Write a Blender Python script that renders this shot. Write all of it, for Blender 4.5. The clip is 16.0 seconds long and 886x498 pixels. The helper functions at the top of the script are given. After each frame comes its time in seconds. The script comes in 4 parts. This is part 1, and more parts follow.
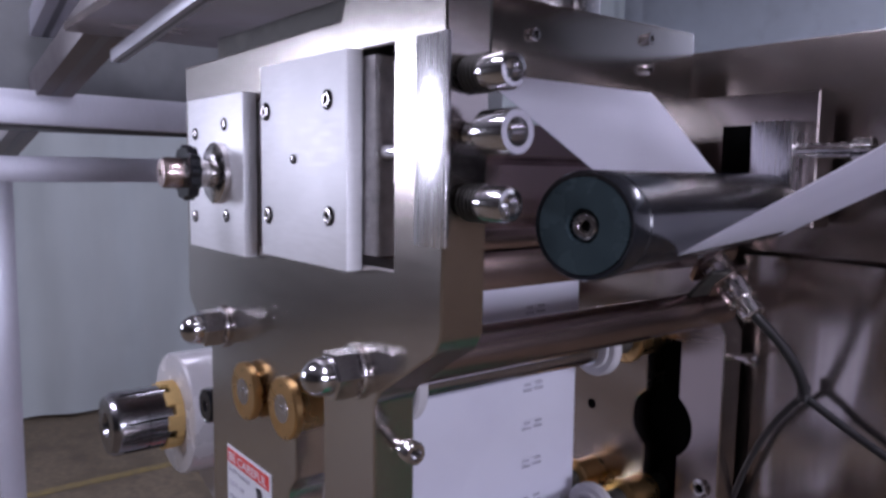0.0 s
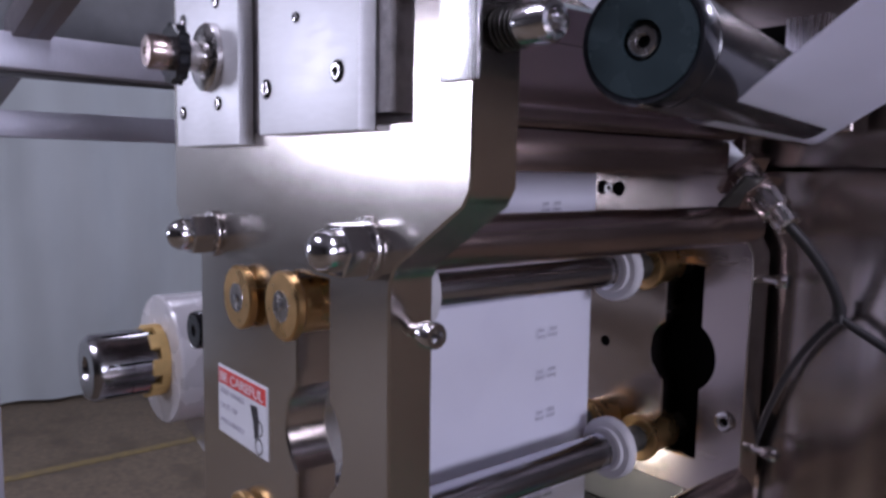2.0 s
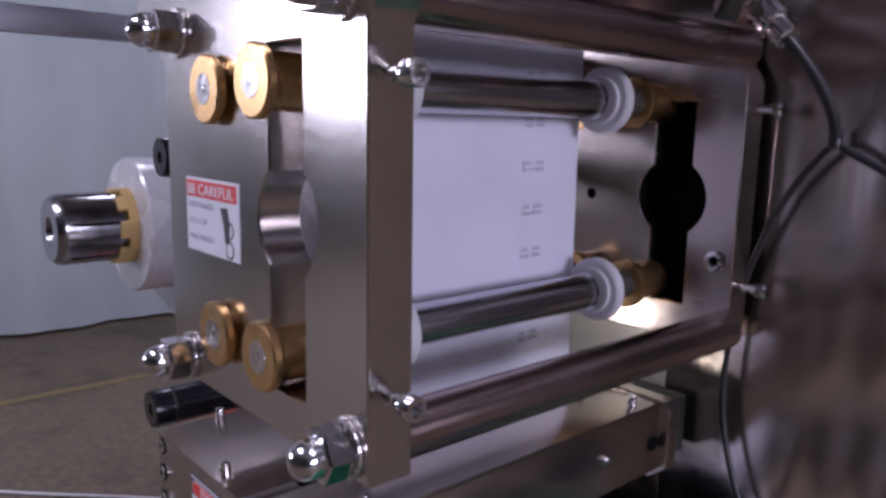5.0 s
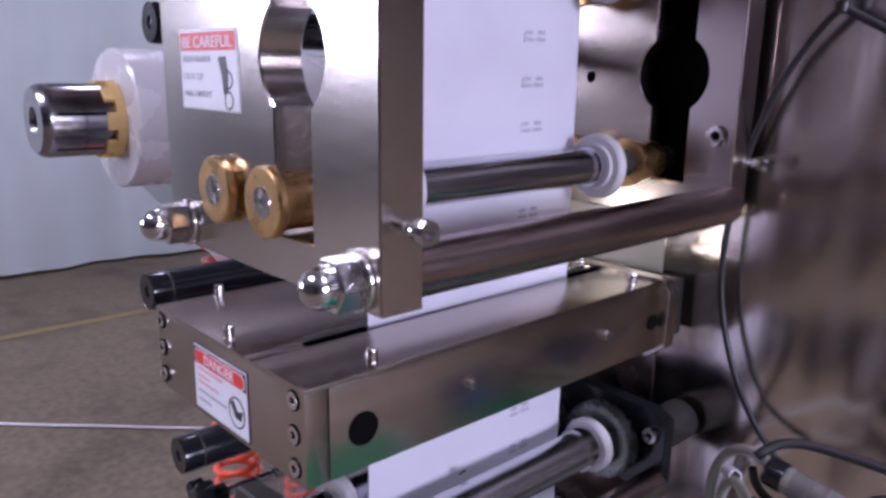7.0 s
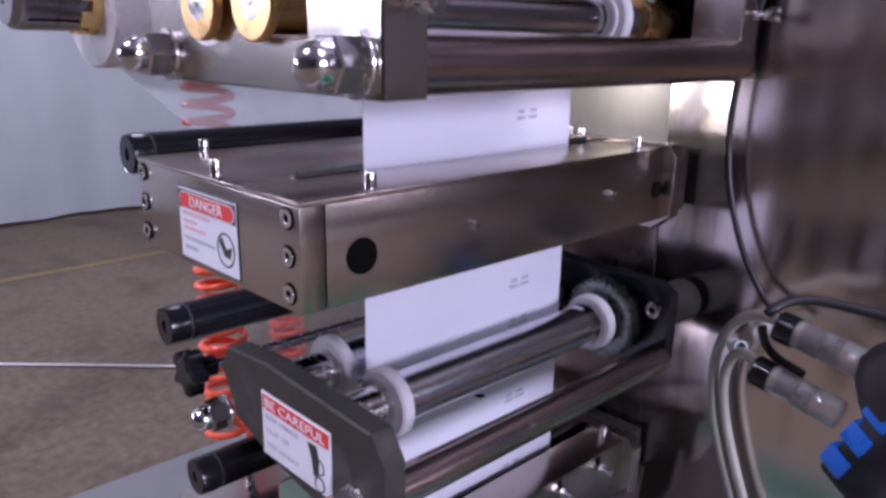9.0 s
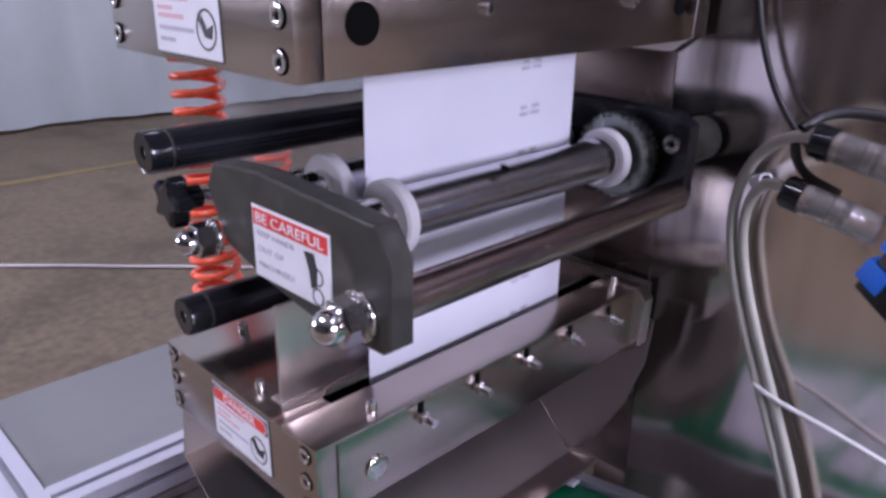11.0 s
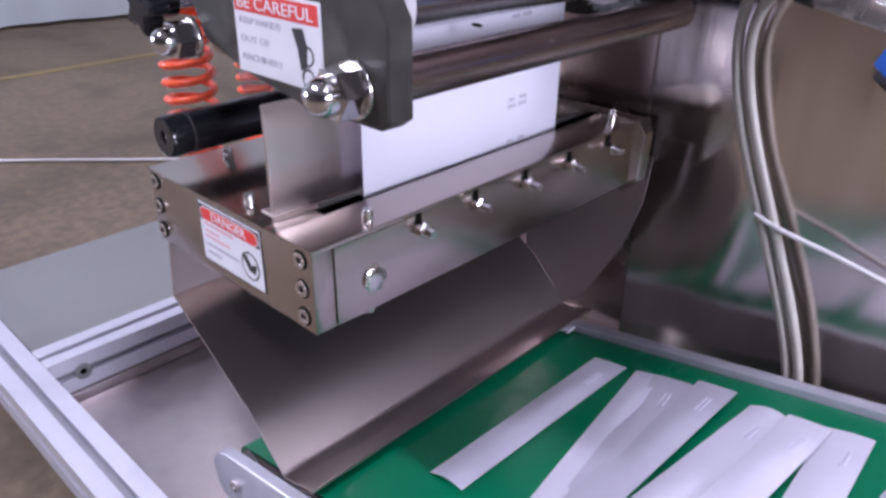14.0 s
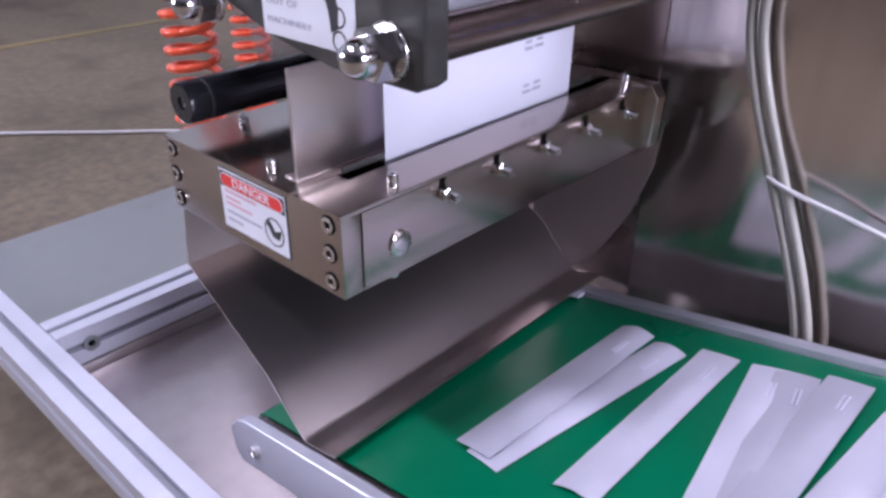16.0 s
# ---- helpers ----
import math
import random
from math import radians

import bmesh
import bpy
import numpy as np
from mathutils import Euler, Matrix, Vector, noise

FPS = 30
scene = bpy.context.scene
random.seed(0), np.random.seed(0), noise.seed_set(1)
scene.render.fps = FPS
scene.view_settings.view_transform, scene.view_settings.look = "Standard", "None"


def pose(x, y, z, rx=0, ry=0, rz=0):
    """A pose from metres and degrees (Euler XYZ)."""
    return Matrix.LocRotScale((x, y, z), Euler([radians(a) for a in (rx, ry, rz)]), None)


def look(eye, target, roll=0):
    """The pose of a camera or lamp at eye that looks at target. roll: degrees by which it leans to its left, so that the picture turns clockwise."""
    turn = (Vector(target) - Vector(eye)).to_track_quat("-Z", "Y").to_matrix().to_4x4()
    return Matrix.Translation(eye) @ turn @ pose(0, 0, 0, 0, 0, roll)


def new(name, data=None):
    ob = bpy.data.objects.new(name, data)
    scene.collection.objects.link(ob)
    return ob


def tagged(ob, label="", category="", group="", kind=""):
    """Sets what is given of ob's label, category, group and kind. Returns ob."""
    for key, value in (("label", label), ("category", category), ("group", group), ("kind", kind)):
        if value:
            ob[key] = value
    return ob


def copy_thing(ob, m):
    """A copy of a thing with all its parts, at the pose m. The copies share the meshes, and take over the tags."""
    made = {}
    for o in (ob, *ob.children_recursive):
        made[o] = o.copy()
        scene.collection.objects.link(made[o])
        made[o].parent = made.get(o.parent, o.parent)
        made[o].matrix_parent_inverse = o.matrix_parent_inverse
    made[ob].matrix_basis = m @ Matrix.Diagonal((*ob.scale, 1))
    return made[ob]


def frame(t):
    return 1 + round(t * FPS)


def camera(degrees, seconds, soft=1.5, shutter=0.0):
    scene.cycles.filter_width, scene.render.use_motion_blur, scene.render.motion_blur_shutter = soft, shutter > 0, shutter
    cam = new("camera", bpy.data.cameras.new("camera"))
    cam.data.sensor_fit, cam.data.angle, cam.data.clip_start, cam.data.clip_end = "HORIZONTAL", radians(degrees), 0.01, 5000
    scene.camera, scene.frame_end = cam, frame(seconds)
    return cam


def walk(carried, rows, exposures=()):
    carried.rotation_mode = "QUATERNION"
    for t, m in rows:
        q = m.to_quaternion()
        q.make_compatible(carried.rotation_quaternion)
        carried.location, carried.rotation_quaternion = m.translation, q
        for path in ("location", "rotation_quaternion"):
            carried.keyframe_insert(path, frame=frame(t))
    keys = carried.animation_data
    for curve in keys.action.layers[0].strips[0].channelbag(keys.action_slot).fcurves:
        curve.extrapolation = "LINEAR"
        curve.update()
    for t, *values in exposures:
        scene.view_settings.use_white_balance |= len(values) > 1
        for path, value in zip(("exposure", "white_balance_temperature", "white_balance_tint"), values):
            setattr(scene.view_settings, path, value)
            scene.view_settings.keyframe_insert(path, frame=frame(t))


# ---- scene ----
cam = camera(61.0, 16.0, soft=2.9, shutter=0.5)
PATH = [
    (0, (0.52, -0.248, 1.412), (-1.043, 0.983, 1.207), 0.8),
    (0.5, (0.503, -0.235, 1.389), (-1.058, 1.0, 1.193), 0.8),
    (1, (0.491, -0.24, 1.369), (-1.063, 1.004, 1.18), 0.8),
    (1.5, (0.478, -0.242, 1.35), (-1.07, 1.011, 1.156), 0.9),
    (2, (0.47, -0.235, 1.327), (-1.068, 1.026, 1.116), 1.0),
    (2.5, (0.475, -0.231, 1.308), (-1.059, 1.033, 1.086), 1.0),
    (3, (0.468, -0.233, 1.289), (-1.057, 1.038, 1.056), 1.0),
    (3.5, (0.462, -0.233, 1.273), (-1.058, 1.044, 1.029), 1.0),
    (4, (0.461, -0.221, 1.248), (-1.051, 1.061, 0.98), 1.1),
    (6.5, (0.448, -0.235, 1.159), (-1.0, 1.078, 0.734), 1.1),
    (7, (0.448, -0.239, 1.137), (-0.987, 1.078, 0.684), 1.0),
    (7.5, (0.45, -0.246, 1.116), (-0.974, 1.078, 0.648), 1.1),
    (8, (0.448, -0.243, 1.089), (-0.967, 1.087, 0.608), 1.0),
    (8.5, (0.444, -0.239, 1.059), (-0.962, 1.094, 0.561), 1.0),
    (9, (0.435, -0.242, 1.033), (-0.955, 1.093, 0.499), 1.0),
    (9.5, (0.43, -0.238, 1.006), (-0.947, 1.094, 0.432), 1.0),
    (10, (0.42, -0.234, 0.976), (-0.94, 1.094, 0.354), 1.0),
    (12.5, (0.406, -0.237, 0.887), (-0.868, 1.066, 0.064), 1.0),
    (13, (0.408, -0.246, 0.872), (-0.85, 1.057, 0.024), 0.9),
    (13.5, (0.409, -0.245, 0.856), (-0.836, 1.052, -0.021), 0.8),
    (14, (0.407, -0.248, 0.84), (-0.82, 1.044, -0.068), 0.7),
    (14.5, (0.397, -0.26, 0.833), (-0.809, 1.028, -0.11), 0.7),
    (15, (0.388, -0.27, 0.836), (-0.799, 1.017, -0.132), 0.8),
    (15.5, (0.386, -0.272, 0.835), (-0.792, 1.018, -0.138), 0.8),
    (16, (0.388, -0.271, 0.835), (-0.786, 1.023, -0.138), 0.7),
]
walk(cam, [(t, look(eye, target, roll)) for t, eye, target, roll in PATH],
     exposures=[(0, -0.65, 6400, 8), (4.0, -0.80, 6350, 11), (7.0, 0.03, 6250, 15), (9.0, 0.05, 6250, 15), (10.0, 0.05, 6300, 14), (12.5, 0.50, 6500, 8), (14.0, 0.46, 6450, 8), (16.0, 0.42, 6350, 8)])

# ---- world, lamps, exposure ----
world = bpy.data.worlds.new("hall_air")
world.use_nodes = True
world.node_tree.nodes["Background"].inputs[0].default_value = (0.6, 0.58, 0.72, 1)
world.node_tree.nodes["Background"].inputs[1].default_value = 0.04
scene.world = world


def area_lamp(name, eye, target, sx, sy, watts, colour):
    data = bpy.data.lights.new(name, "AREA")
    data.shape, data.size, data.size_y, data.energy, data.color = "RECTANGLE", sx, sy, watts, colour
    ob = new(name, data)
    ob.matrix_world = look(eye, target)
    return ob


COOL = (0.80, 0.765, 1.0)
# unseen tubes added under the hall ceiling to light it (fittings built below)
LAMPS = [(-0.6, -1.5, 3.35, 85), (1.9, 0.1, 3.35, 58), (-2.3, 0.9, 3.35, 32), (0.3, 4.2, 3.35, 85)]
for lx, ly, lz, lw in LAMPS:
    area_lamp("added_tube_light", (lx, ly, lz), (lx, ly, 0), 1.2, 0.25, lw, COOL)

# added daylight: unseen windows for the plate highlights and the film
area_lamp("added_window_light", (-4.86, -3.75, 1.92), (0, 0, 1.3), 1.9, 0.95, 150, (0.79, 0.78, 1.0))
area_lamp("added_window_light", (4.86, -0.25, 1.75), (0, 0.2, 1.0), 1.7, 0.95, 200, (0.78, 0.76, 1.0))


# ---- materials ----
def material(name, colour, rough=0.5, metal=0.0, vary=0.1, scale=40.0, bump=0.0, bump_scale=200.0, stretch=(1, 1, 1), spec=0.5, rough_vary=0.1,
             transmission=0.0, coat=0.0, aniso=0.0, dirt=None, dirt_scale=6.0, dirt_from=0.55, ior=1.5):
    m = bpy.data.materials.new(name)
    m.use_nodes = True
    nt = m.node_tree
    p = nt.nodes["Principled BSDF"]
    link = nt.links.new
    tc = nt.nodes.new("ShaderNodeTexCoord")
    mp = nt.nodes.new("ShaderNodeMapping")
    mp.inputs["Scale"].default_value = stretch
    link(tc.outputs["Object"], mp.inputs[0])
    n1 = nt.nodes.new("ShaderNodeTexNoise")
    n1.inputs["Scale"].default_value, n1.inputs["Detail"].default_value = scale, 6
    link(mp.outputs[0], n1.inputs[0])
    n2 = nt.nodes.new("ShaderNodeTexNoise")
    n2.inputs["Scale"].default_value, n2.inputs["Detail"].default_value = dirt_scale, 4
    link(tc.outputs["Object"], n2.inputs[0])
    ramp = nt.nodes.new("ShaderNodeValToRGB")
    ramp.color_ramp.elements[0].position, ramp.color_ramp.elements[1].position = 0.3, 0.7
    ramp.color_ramp.elements[0].color = (*[c * (1 - vary) for c in colour], 1)
    ramp.color_ramp.elements[1].color = (*[min(1, c * (1 + vary)) for c in colour], 1)
    link(n1.outputs[0], ramp.inputs[0])
    mix = nt.nodes.new("ShaderNodeMix")
    mix.data_type = "RGBA"
    d = dirt or [c * 0.8 for c in colour]
    mix.inputs["B"].default_value = (*d, 1)
    r2 = nt.nodes.new("ShaderNodeMapRange")
    r2.inputs["From Min"].default_value, r2.inputs["From Max"].default_value = dirt_from, dirt_from + 0.2
    r2.inputs["To Max"].default_value = 0.7
    link(n2.outputs[0], r2.inputs[0])
    link(r2.outputs[0], mix.inputs["Factor"])
    link(ramp.outputs[0], mix.inputs["A"])
    link(mix.outputs["Result"], p.inputs["Base Color"])
    rr = nt.nodes.new("ShaderNodeMapRange")
    rr.inputs["To Min"].default_value, rr.inputs["To Max"].default_value = max(0.02, rough - rough_vary), min(1, rough + rough_vary)
    rr.inputs["From Min"].default_value, rr.inputs["From Max"].default_value = 0.3, 0.7
    link(n1.outputs[0], rr.inputs[0])
    link(rr.outputs[0], p.inputs["Roughness"])
    p.inputs["Metallic"].default_value = metal
    p.inputs["Specular IOR Level"].default_value = spec
    p.inputs["Transmission Weight"].default_value = transmission
    p.inputs["Coat Weight"].default_value = coat
    p.inputs["Anisotropic"].default_value = aniso
    p.inputs["IOR"].default_value = ior
    if bump:
        n3 = nt.nodes.new("ShaderNodeTexNoise")
        n3.inputs["Scale"].default_value, n3.inputs["Detail"].default_value = bump_scale, 5
        link(mp.outputs[0], n3.inputs[0])
        b = nt.nodes.new("ShaderNodeBump")
        b.inputs["Strength"].default_value, b.inputs["Distance"].default_value = bump, 0.002
        link(n3.outputs[0], b.inputs["Height"])
        link(b.outputs[0], p.inputs["Normal"])
    return m


STEEL_C = (0.55, 0.515, 0.485)
M_PLATE = material("brushed_plate", STEEL_C, 0.20, 1.0, 0.02, 110, 0.006, 300, (0.25, 1, 12), dirt=(0.46, 0.40, 0.38), dirt_scale=9, rough_vary=0.03)
M_SHEET = material("stainless_sheet", (0.42, 0.37, 0.35), 0.26, 1.0, 0.03, 6, 0.0, 60, (1, 1, 0.3), dirt=(0.36, 0.31, 0.29), dirt_scale=3, rough_vary=0.05)
M_PANEL = material("stainless_panel", (0.66, 0.60, 0.57), 0.18, 1.0, 0.08, 18, 0.25, 10, (2.2, 1, 0.07), dirt=(0.50, 0.44, 0.42), dirt_scale=3, rough_vary=0.04)
M_BLOCK = material("milled_aluminium", (0.92, 0.92, 0.95), 0.5, 0.55, 0.03, 60, 0.0, 500, (1, 1, 6), rough_vary=0.05)
M_BLOCK_ROUGH = material("rough_cut_aluminium", (0.55, 0.53, 0.53), 0.5, 0.9, 0.25, 90, 0.8, 160)
M_POLISH = material("polished_strip", (0.8, 0.78, 0.8), 0.27, 1.0, 0.03, 90, 0.0, 400, (10, 1, 0.3), rough_vary=0.03)
M_CHROME = material("chrome", (0.66, 0.65, 0.66), 0.15, 1.0, 0.04, 30, rough_vary=0.04)
M_SHAFT = material("ground_shaft", (0.60, 0.60, 0.64), 0.2, 1.0, 0.03, 5, 0.0, 400, (1, 0.3, 1), rough_vary=0.03)
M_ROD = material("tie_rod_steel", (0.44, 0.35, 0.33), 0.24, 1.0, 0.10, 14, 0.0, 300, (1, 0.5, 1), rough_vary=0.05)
M_SCREW = material("screw_steel", (0.66, 0.63, 0.62), 0.22, 1.0, 0.1, 200)
M_BRASS = material("brass", (0.70, 0.45, 0.20), 0.29, 1.0, 0.10, 40, 0.0, 300, dirt=(0.48, 0.28, 0.10), dirt_scale=30, rough_vary=0.06)
M_BLACK = material("black_anodised", (0.011, 0.012, 0.015), 0.17, 0.0, 0.06, 80, 0.0, 400, rough_vary=0.02)
M_CAP = material("dark_cap_plastic", (0.028, 0.042, 0.047), 0.26, 0.0, 0.15, 60, rough_vary=0.05)
M_DARK = material("dark_plate", (0.055, 0.053, 0.048), 0.48, 0.5, 0.15, 60, 0.08, 300, dirt=(0.15, 0.14, 0.13), dirt_scale=20)
# near-black paints the shade inside holes, slots, sockets and gaps
M_HOLE = material("recess_shade", (0.004, 0.004, 0.004), 0.9, 0.0, 0.2, spec=0.05)
M_NYLON = material("white_nylon", (0.58, 0.56, 0.58), 0.5, 0.0, 0.06, 60, dirt=(0.46, 0.43, 0.43), dirt_scale=40)
M_FILM = material("white_film", (0.90, 0.895, 0.97), 0.42, 0.0, 0.03, 8, 0.05, 20, dirt=(0.82, 0.81, 0.90), dirt_scale=10)
M_INK = material("grey_ink", (0.47, 0.46, 0.53), 0.6, vary=0.1)
M_PVC = material("clear_film_roll", (0.76, 0.74, 0.76), 0.25, 0.0, 0.05, 30, coat=0.4, transmission=0.12)
M_CARD = material("roll_core_card", (0.62, 0.42, 0.16), 0.7, 0.0, 0.15, 60)
M_WHITE = material("label_white", (0.78, 0.79, 0.84), 0.4, vary=0.03)
M_RED = material("label_red", (0.72, 0.05, 0.045), 0.4, vary=0.05)
M_BLACKINK = material("label_black", (0.03, 0.03, 0.035), 0.45, vary=0.05)
M_GREEN = material("green_belt", (0.0, 0.15, 0.066), 0.30, 0.0, 0.04, 9, 0.0, 500, dirt=(0.0, 0.135, 0.06), rough_vary=0.03)
M_ALU = material("anodised_extrusion", (0.56, 0.56, 0.63), 0.38, 0.4, 0.04, 60, 0.05, 300, (1, 8, 1))
M_SLOT = material("extrusion_slot", (0.30, 0.30, 0.33), 0.45, 0.8, 0.1)
M_TRAY = material("tray_sheet", (0.58, 0.525, 0.51), 0.29, 1.0, 0.01, 5, 0.0, 40, (1, 1, 1), dirt=(0.55, 0.495, 0.48), dirt_scale=4, dirt_from=0.45, rough_vary=0.01)
M_FLOOR = material("hall_concrete", (0.160, 0.126, 0.087), 0.66, 0.0, 0.30, 38, 0.5, 90, dirt=(0.085, 0.067, 0.047), dirt_scale=4.5, dirt_from=0.50, spec=0.3)
M_GREYSHEET = material("grey_painted_sheet", (0.20, 0.205, 0.205), 0.5, 0.0, 0.06, 30, dirt=(0.17, 0.17, 0.17))
M_YELLOW = material("yellow_floor_paint", (0.22, 0.165, 0.06), 0.6, 0.0, 0.3, 30, dirt=(0.17, 0.13, 0.07), dirt_scale=14, dirt_from=0.45)
M_CURTAIN = material("plastic_curtain", (0.60, 0.66, 0.67), 0.42, 0.0, 0.07, 4, 0.3, 5, (1, 1, 0.35), dirt=(0.52, 0.58, 0.58), dirt_scale=1.5)
M_WALL = material("hall_wall_paint", (0.30, 0.29, 0.31), 0.7, 0.0, 0.05, 5)
# dark colour on the unseen ceiling cuts the bounced light
M_CEIL = material("darkened_unseen_ceiling", (0.20, 0.19, 0.20), 0.8, 0.0, 0.05, 5)
M_HOSE = material("orange_red_hose", (0.98, 0.12, 0.045), 0.3, 0.0, 0.05, 60, coat=0.3)
M_CABLE = material("black_cable", (0.02, 0.018, 0.02), 0.45, 0.0, 0.1)
M_GREYHOSE = material("grey_hose", (0.42, 0.40, 0.35), 0.42, 0.0, 0.06)
M_TUBEWHITE = material("white_cord", (0.72, 0.7, 0.7), 0.5, 0.0, 0.05)
M_BLUE = material("blue_plastic", (0.015, 0.16, 0.72), 0.3, 0.0, 0.1)
M_CLEAR = material("clear_acrylic", (0.95, 0.90, 0.88), 0.06, 0.0, 0.03, transmission=0.8, coat=0.8, rough_vary=0.04)
M_GEAR = material("gear_steel", (0.24, 0.26, 0.25), 0.3, 1.0, 0.2, 80, dirt=(0.34, 0.28, 0.18), dirt_scale=60)
M_GREY = material("grey_plastic", (0.16, 0.165, 0.17), 0.45, 0.0, 0.08)

# darker copy of the brushed plate, with the inner plate's shade in its colour
M_INNER = material("shaded_plate", (0.43, 0.37, 0.345), 0.25, 1.0, 0.02, 12, 0.0, 300, (0.5, 1, 3), dirt=(0.37, 0.31, 0.29), dirt_scale=9, rough_vary=0.03)
# pale copy of the steel, with the bright patch's light in its colour
M_BACK = material("lit_back_sheet", (0.74, 0.71, 0.66), 0.42, 0.55, 0.06, 14, 0.03, 7, (1.4, 1, 0.3), dirt=(0.62, 0.58, 0.53), dirt_scale=5, rough_vary=0.06)
M_TURNED = material("turned_roller_steel", (0.66, 0.66, 0.69), 0.26, 1.0, 0.02, 5, 0.0, 400, (1, 0.3, 1), rough_vary=0.03)
M_BOX = material("brown_brushed_box", (0.44, 0.385, 0.35), 0.23, 1.0, 0.02, 30, 0.0, 300, (0.3, 0.3, 5), dirt=(0.38, 0.33, 0.30), dirt_scale=9, rough_vary=0.03)
# dimmer copy of the white film, since the strips catch less light
M_POUCH = material("dimmed_pouch_film", (0.51, 0.50, 0.58), 0.42, 0.0, 0.05, 18, 0.25, 30, dirt=(0.48, 0.47, 0.54), dirt_scale=22, dirt_from=0.52)
M_PINKINK = material("pink_ink", (0.70, 0.45, 0.50), 0.6, vary=0.05)
M_FAINT = material("faint_ink", (0.6, 0.59, 0.68), 0.6, vary=0.05)
# thin film lets some light through
for fm in (M_FILM,):
    nt = fm.node_tree
    tr = nt.nodes.new("ShaderNodeBsdfTranslucent")
    tr.inputs[0].default_value = (0.85, 0.84, 0.92, 1)
    mx = nt.nodes.new("ShaderNodeMixShader")
    mx.inputs[0].default_value = 0.35
    outp = nt.nodes["Material Output"]
    nt.links.new(nt.nodes["Principled BSDF"].outputs[0], mx.inputs[1])
    nt.links.new(tr.outputs[0], mx.inputs[2])
    nt.links.new(mx.outputs[0], outp.inputs["Surface"])

# random tone per pouch, standing in for light on their varied tilts
nt = M_POUCH.node_tree
info = nt.nodes.new("ShaderNodeObjectInfo")
tone = nt.nodes.new("ShaderNodeMapRange")
tone.inputs["To Min"].default_value, tone.inputs["To Max"].default_value = 0.72, 1.1
nt.links.new(info.outputs["Random"], tone.inputs[0])
shade = nt.nodes.new("ShaderNodeHueSaturation")
nt.links.new(tone.outputs[0], shade.inputs["Value"])
nt.links.new(nt.nodes["Principled BSDF"].inputs["Base Color"].links[0].from_socket, shade.inputs["Color"])
nt.links.new(shade.outputs[0], nt.nodes["Principled BSDF"].inputs["Base Color"])

# clear film: mostly see-through, with a faint white haze
M_HAZE = material("hazy_clear_film", (0.75, 0.76, 0.78), 0.22, 0.0, 0.06, 12, 0.05, 14)
nt = M_HAZE.node_tree
clear = nt.nodes.new("ShaderNodeBsdfTransparent")
mx = nt.nodes.new("ShaderNodeMixShader")
mx.inputs[0].default_value = 0.24
nt.links.new(clear.outputs[0], mx.inputs[1])
nt.links.new(nt.nodes["Principled BSDF"].outputs[0], mx.inputs[2])
nt.links.new(mx.outputs[0], nt.nodes["Material Output"].inputs["Surface"])

M_GUN = material("dark_turned_steel", (0.34, 0.33, 0.34), 0.22, 1.0, 0.06, 90, 0.03, 400, (1, 14, 1), rough_vary=0.04)
# near-black on the unseen walls stands in for a dim hall
M_DIM = material("darkened_unseen_wall", (0.045, 0.038, 0.036), 0.7, 0.0, 0.1, 5)
M_TRAY_DULL = material("dull_tray_sheet", (0.42, 0.38, 0.38), 0.36, 1.0, 0.06, 40, 0.04, 60, dirt=(0.36, 0.32, 0.31), dirt_scale=5, rough_vary=0.05)
M_BEAM = material("dull_beam", (0.27, 0.25, 0.26), 0.42, 0.5, 0.06, 60, 0.03, 300, (1, 8, 1))
M_PALE = material("pale_sheeting", (0.60, 0.66, 0.74), 0.6, 0.0, 0.05, 5)


def glow(name, colour, strength):
    m = bpy.data.materials.new(name)
    m.use_nodes = True
    p = m.node_tree.nodes["Principled BSDF"]
    p.inputs["Emission Color"].default_value, p.inputs["Emission Strength"].default_value = (*colour, 1), strength
    return m


# glow of the added, unseen ceiling tubes
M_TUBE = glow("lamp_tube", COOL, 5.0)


# ---- mesh helpers ----
def thing(name, label, category, at=(0, 0, 0), group="", kind="", m=None):
    ob = new(name)
    ob.empty_display_size = 0.02
    ob.matrix_basis = m if m is not None else pose(*at)
    return tagged(ob, label, category, group, kind)


def part(name, bm, mat, parent=None, label="", smooth=True):
    me = bpy.data.meshes.new(name)
    bmesh.ops.recalc_face_normals(bm, faces=bm.faces[:])
    if smooth:
        for f in bm.faces:
            f.smooth = True
        for e in bm.edges:
            if len(e.link_faces) == 2 and e.calc_face_angle(0) > 0.6:
                e.smooth = False
    bm.to_mesh(me)
    bm.free()
    me.materials.append(mat)
    ob = new(name, me)
    if parent is not None:
        ob.parent = parent
    if label:
        ob["label"] = label
    return ob


def solo(name, bm, mat, label, category, group="", kind="", at=None):
    ob = part(name, bm, mat)
    if at is not None:
        ob.matrix_basis = at
    return tagged(ob, label, category, group, kind)


def box(x0, x1, y0, y1, z0, z1, bevel=0.0015, bm=None):
    own = bmesh.new()
    vs = [own.verts.new((x, y, z)) for x in (x0, x1) for y in (y0, y1) for z in (z0, z1)]
    for q in ((0, 1, 3, 2), (4, 6, 7, 5), (0, 4, 5, 1), (2, 3, 7, 6), (0, 2, 6, 4), (1, 5, 7, 3)):
        own.faces.new([vs[i] for i in q])
    if bevel:
        bmesh.ops.bevel(own, geom=own.edges[:], offset=bevel, segments=2, affect="EDGES", profile=0.6)
    return joined(bm, own)


def joined(bm, own):
    if bm is None:
        return own
    me = bpy.data.meshes.new("tmp")
    own.to_mesh(me)
    own.free()
    bm.from_mesh(me)
    bpy.data.meshes.remove(me)
    return bm


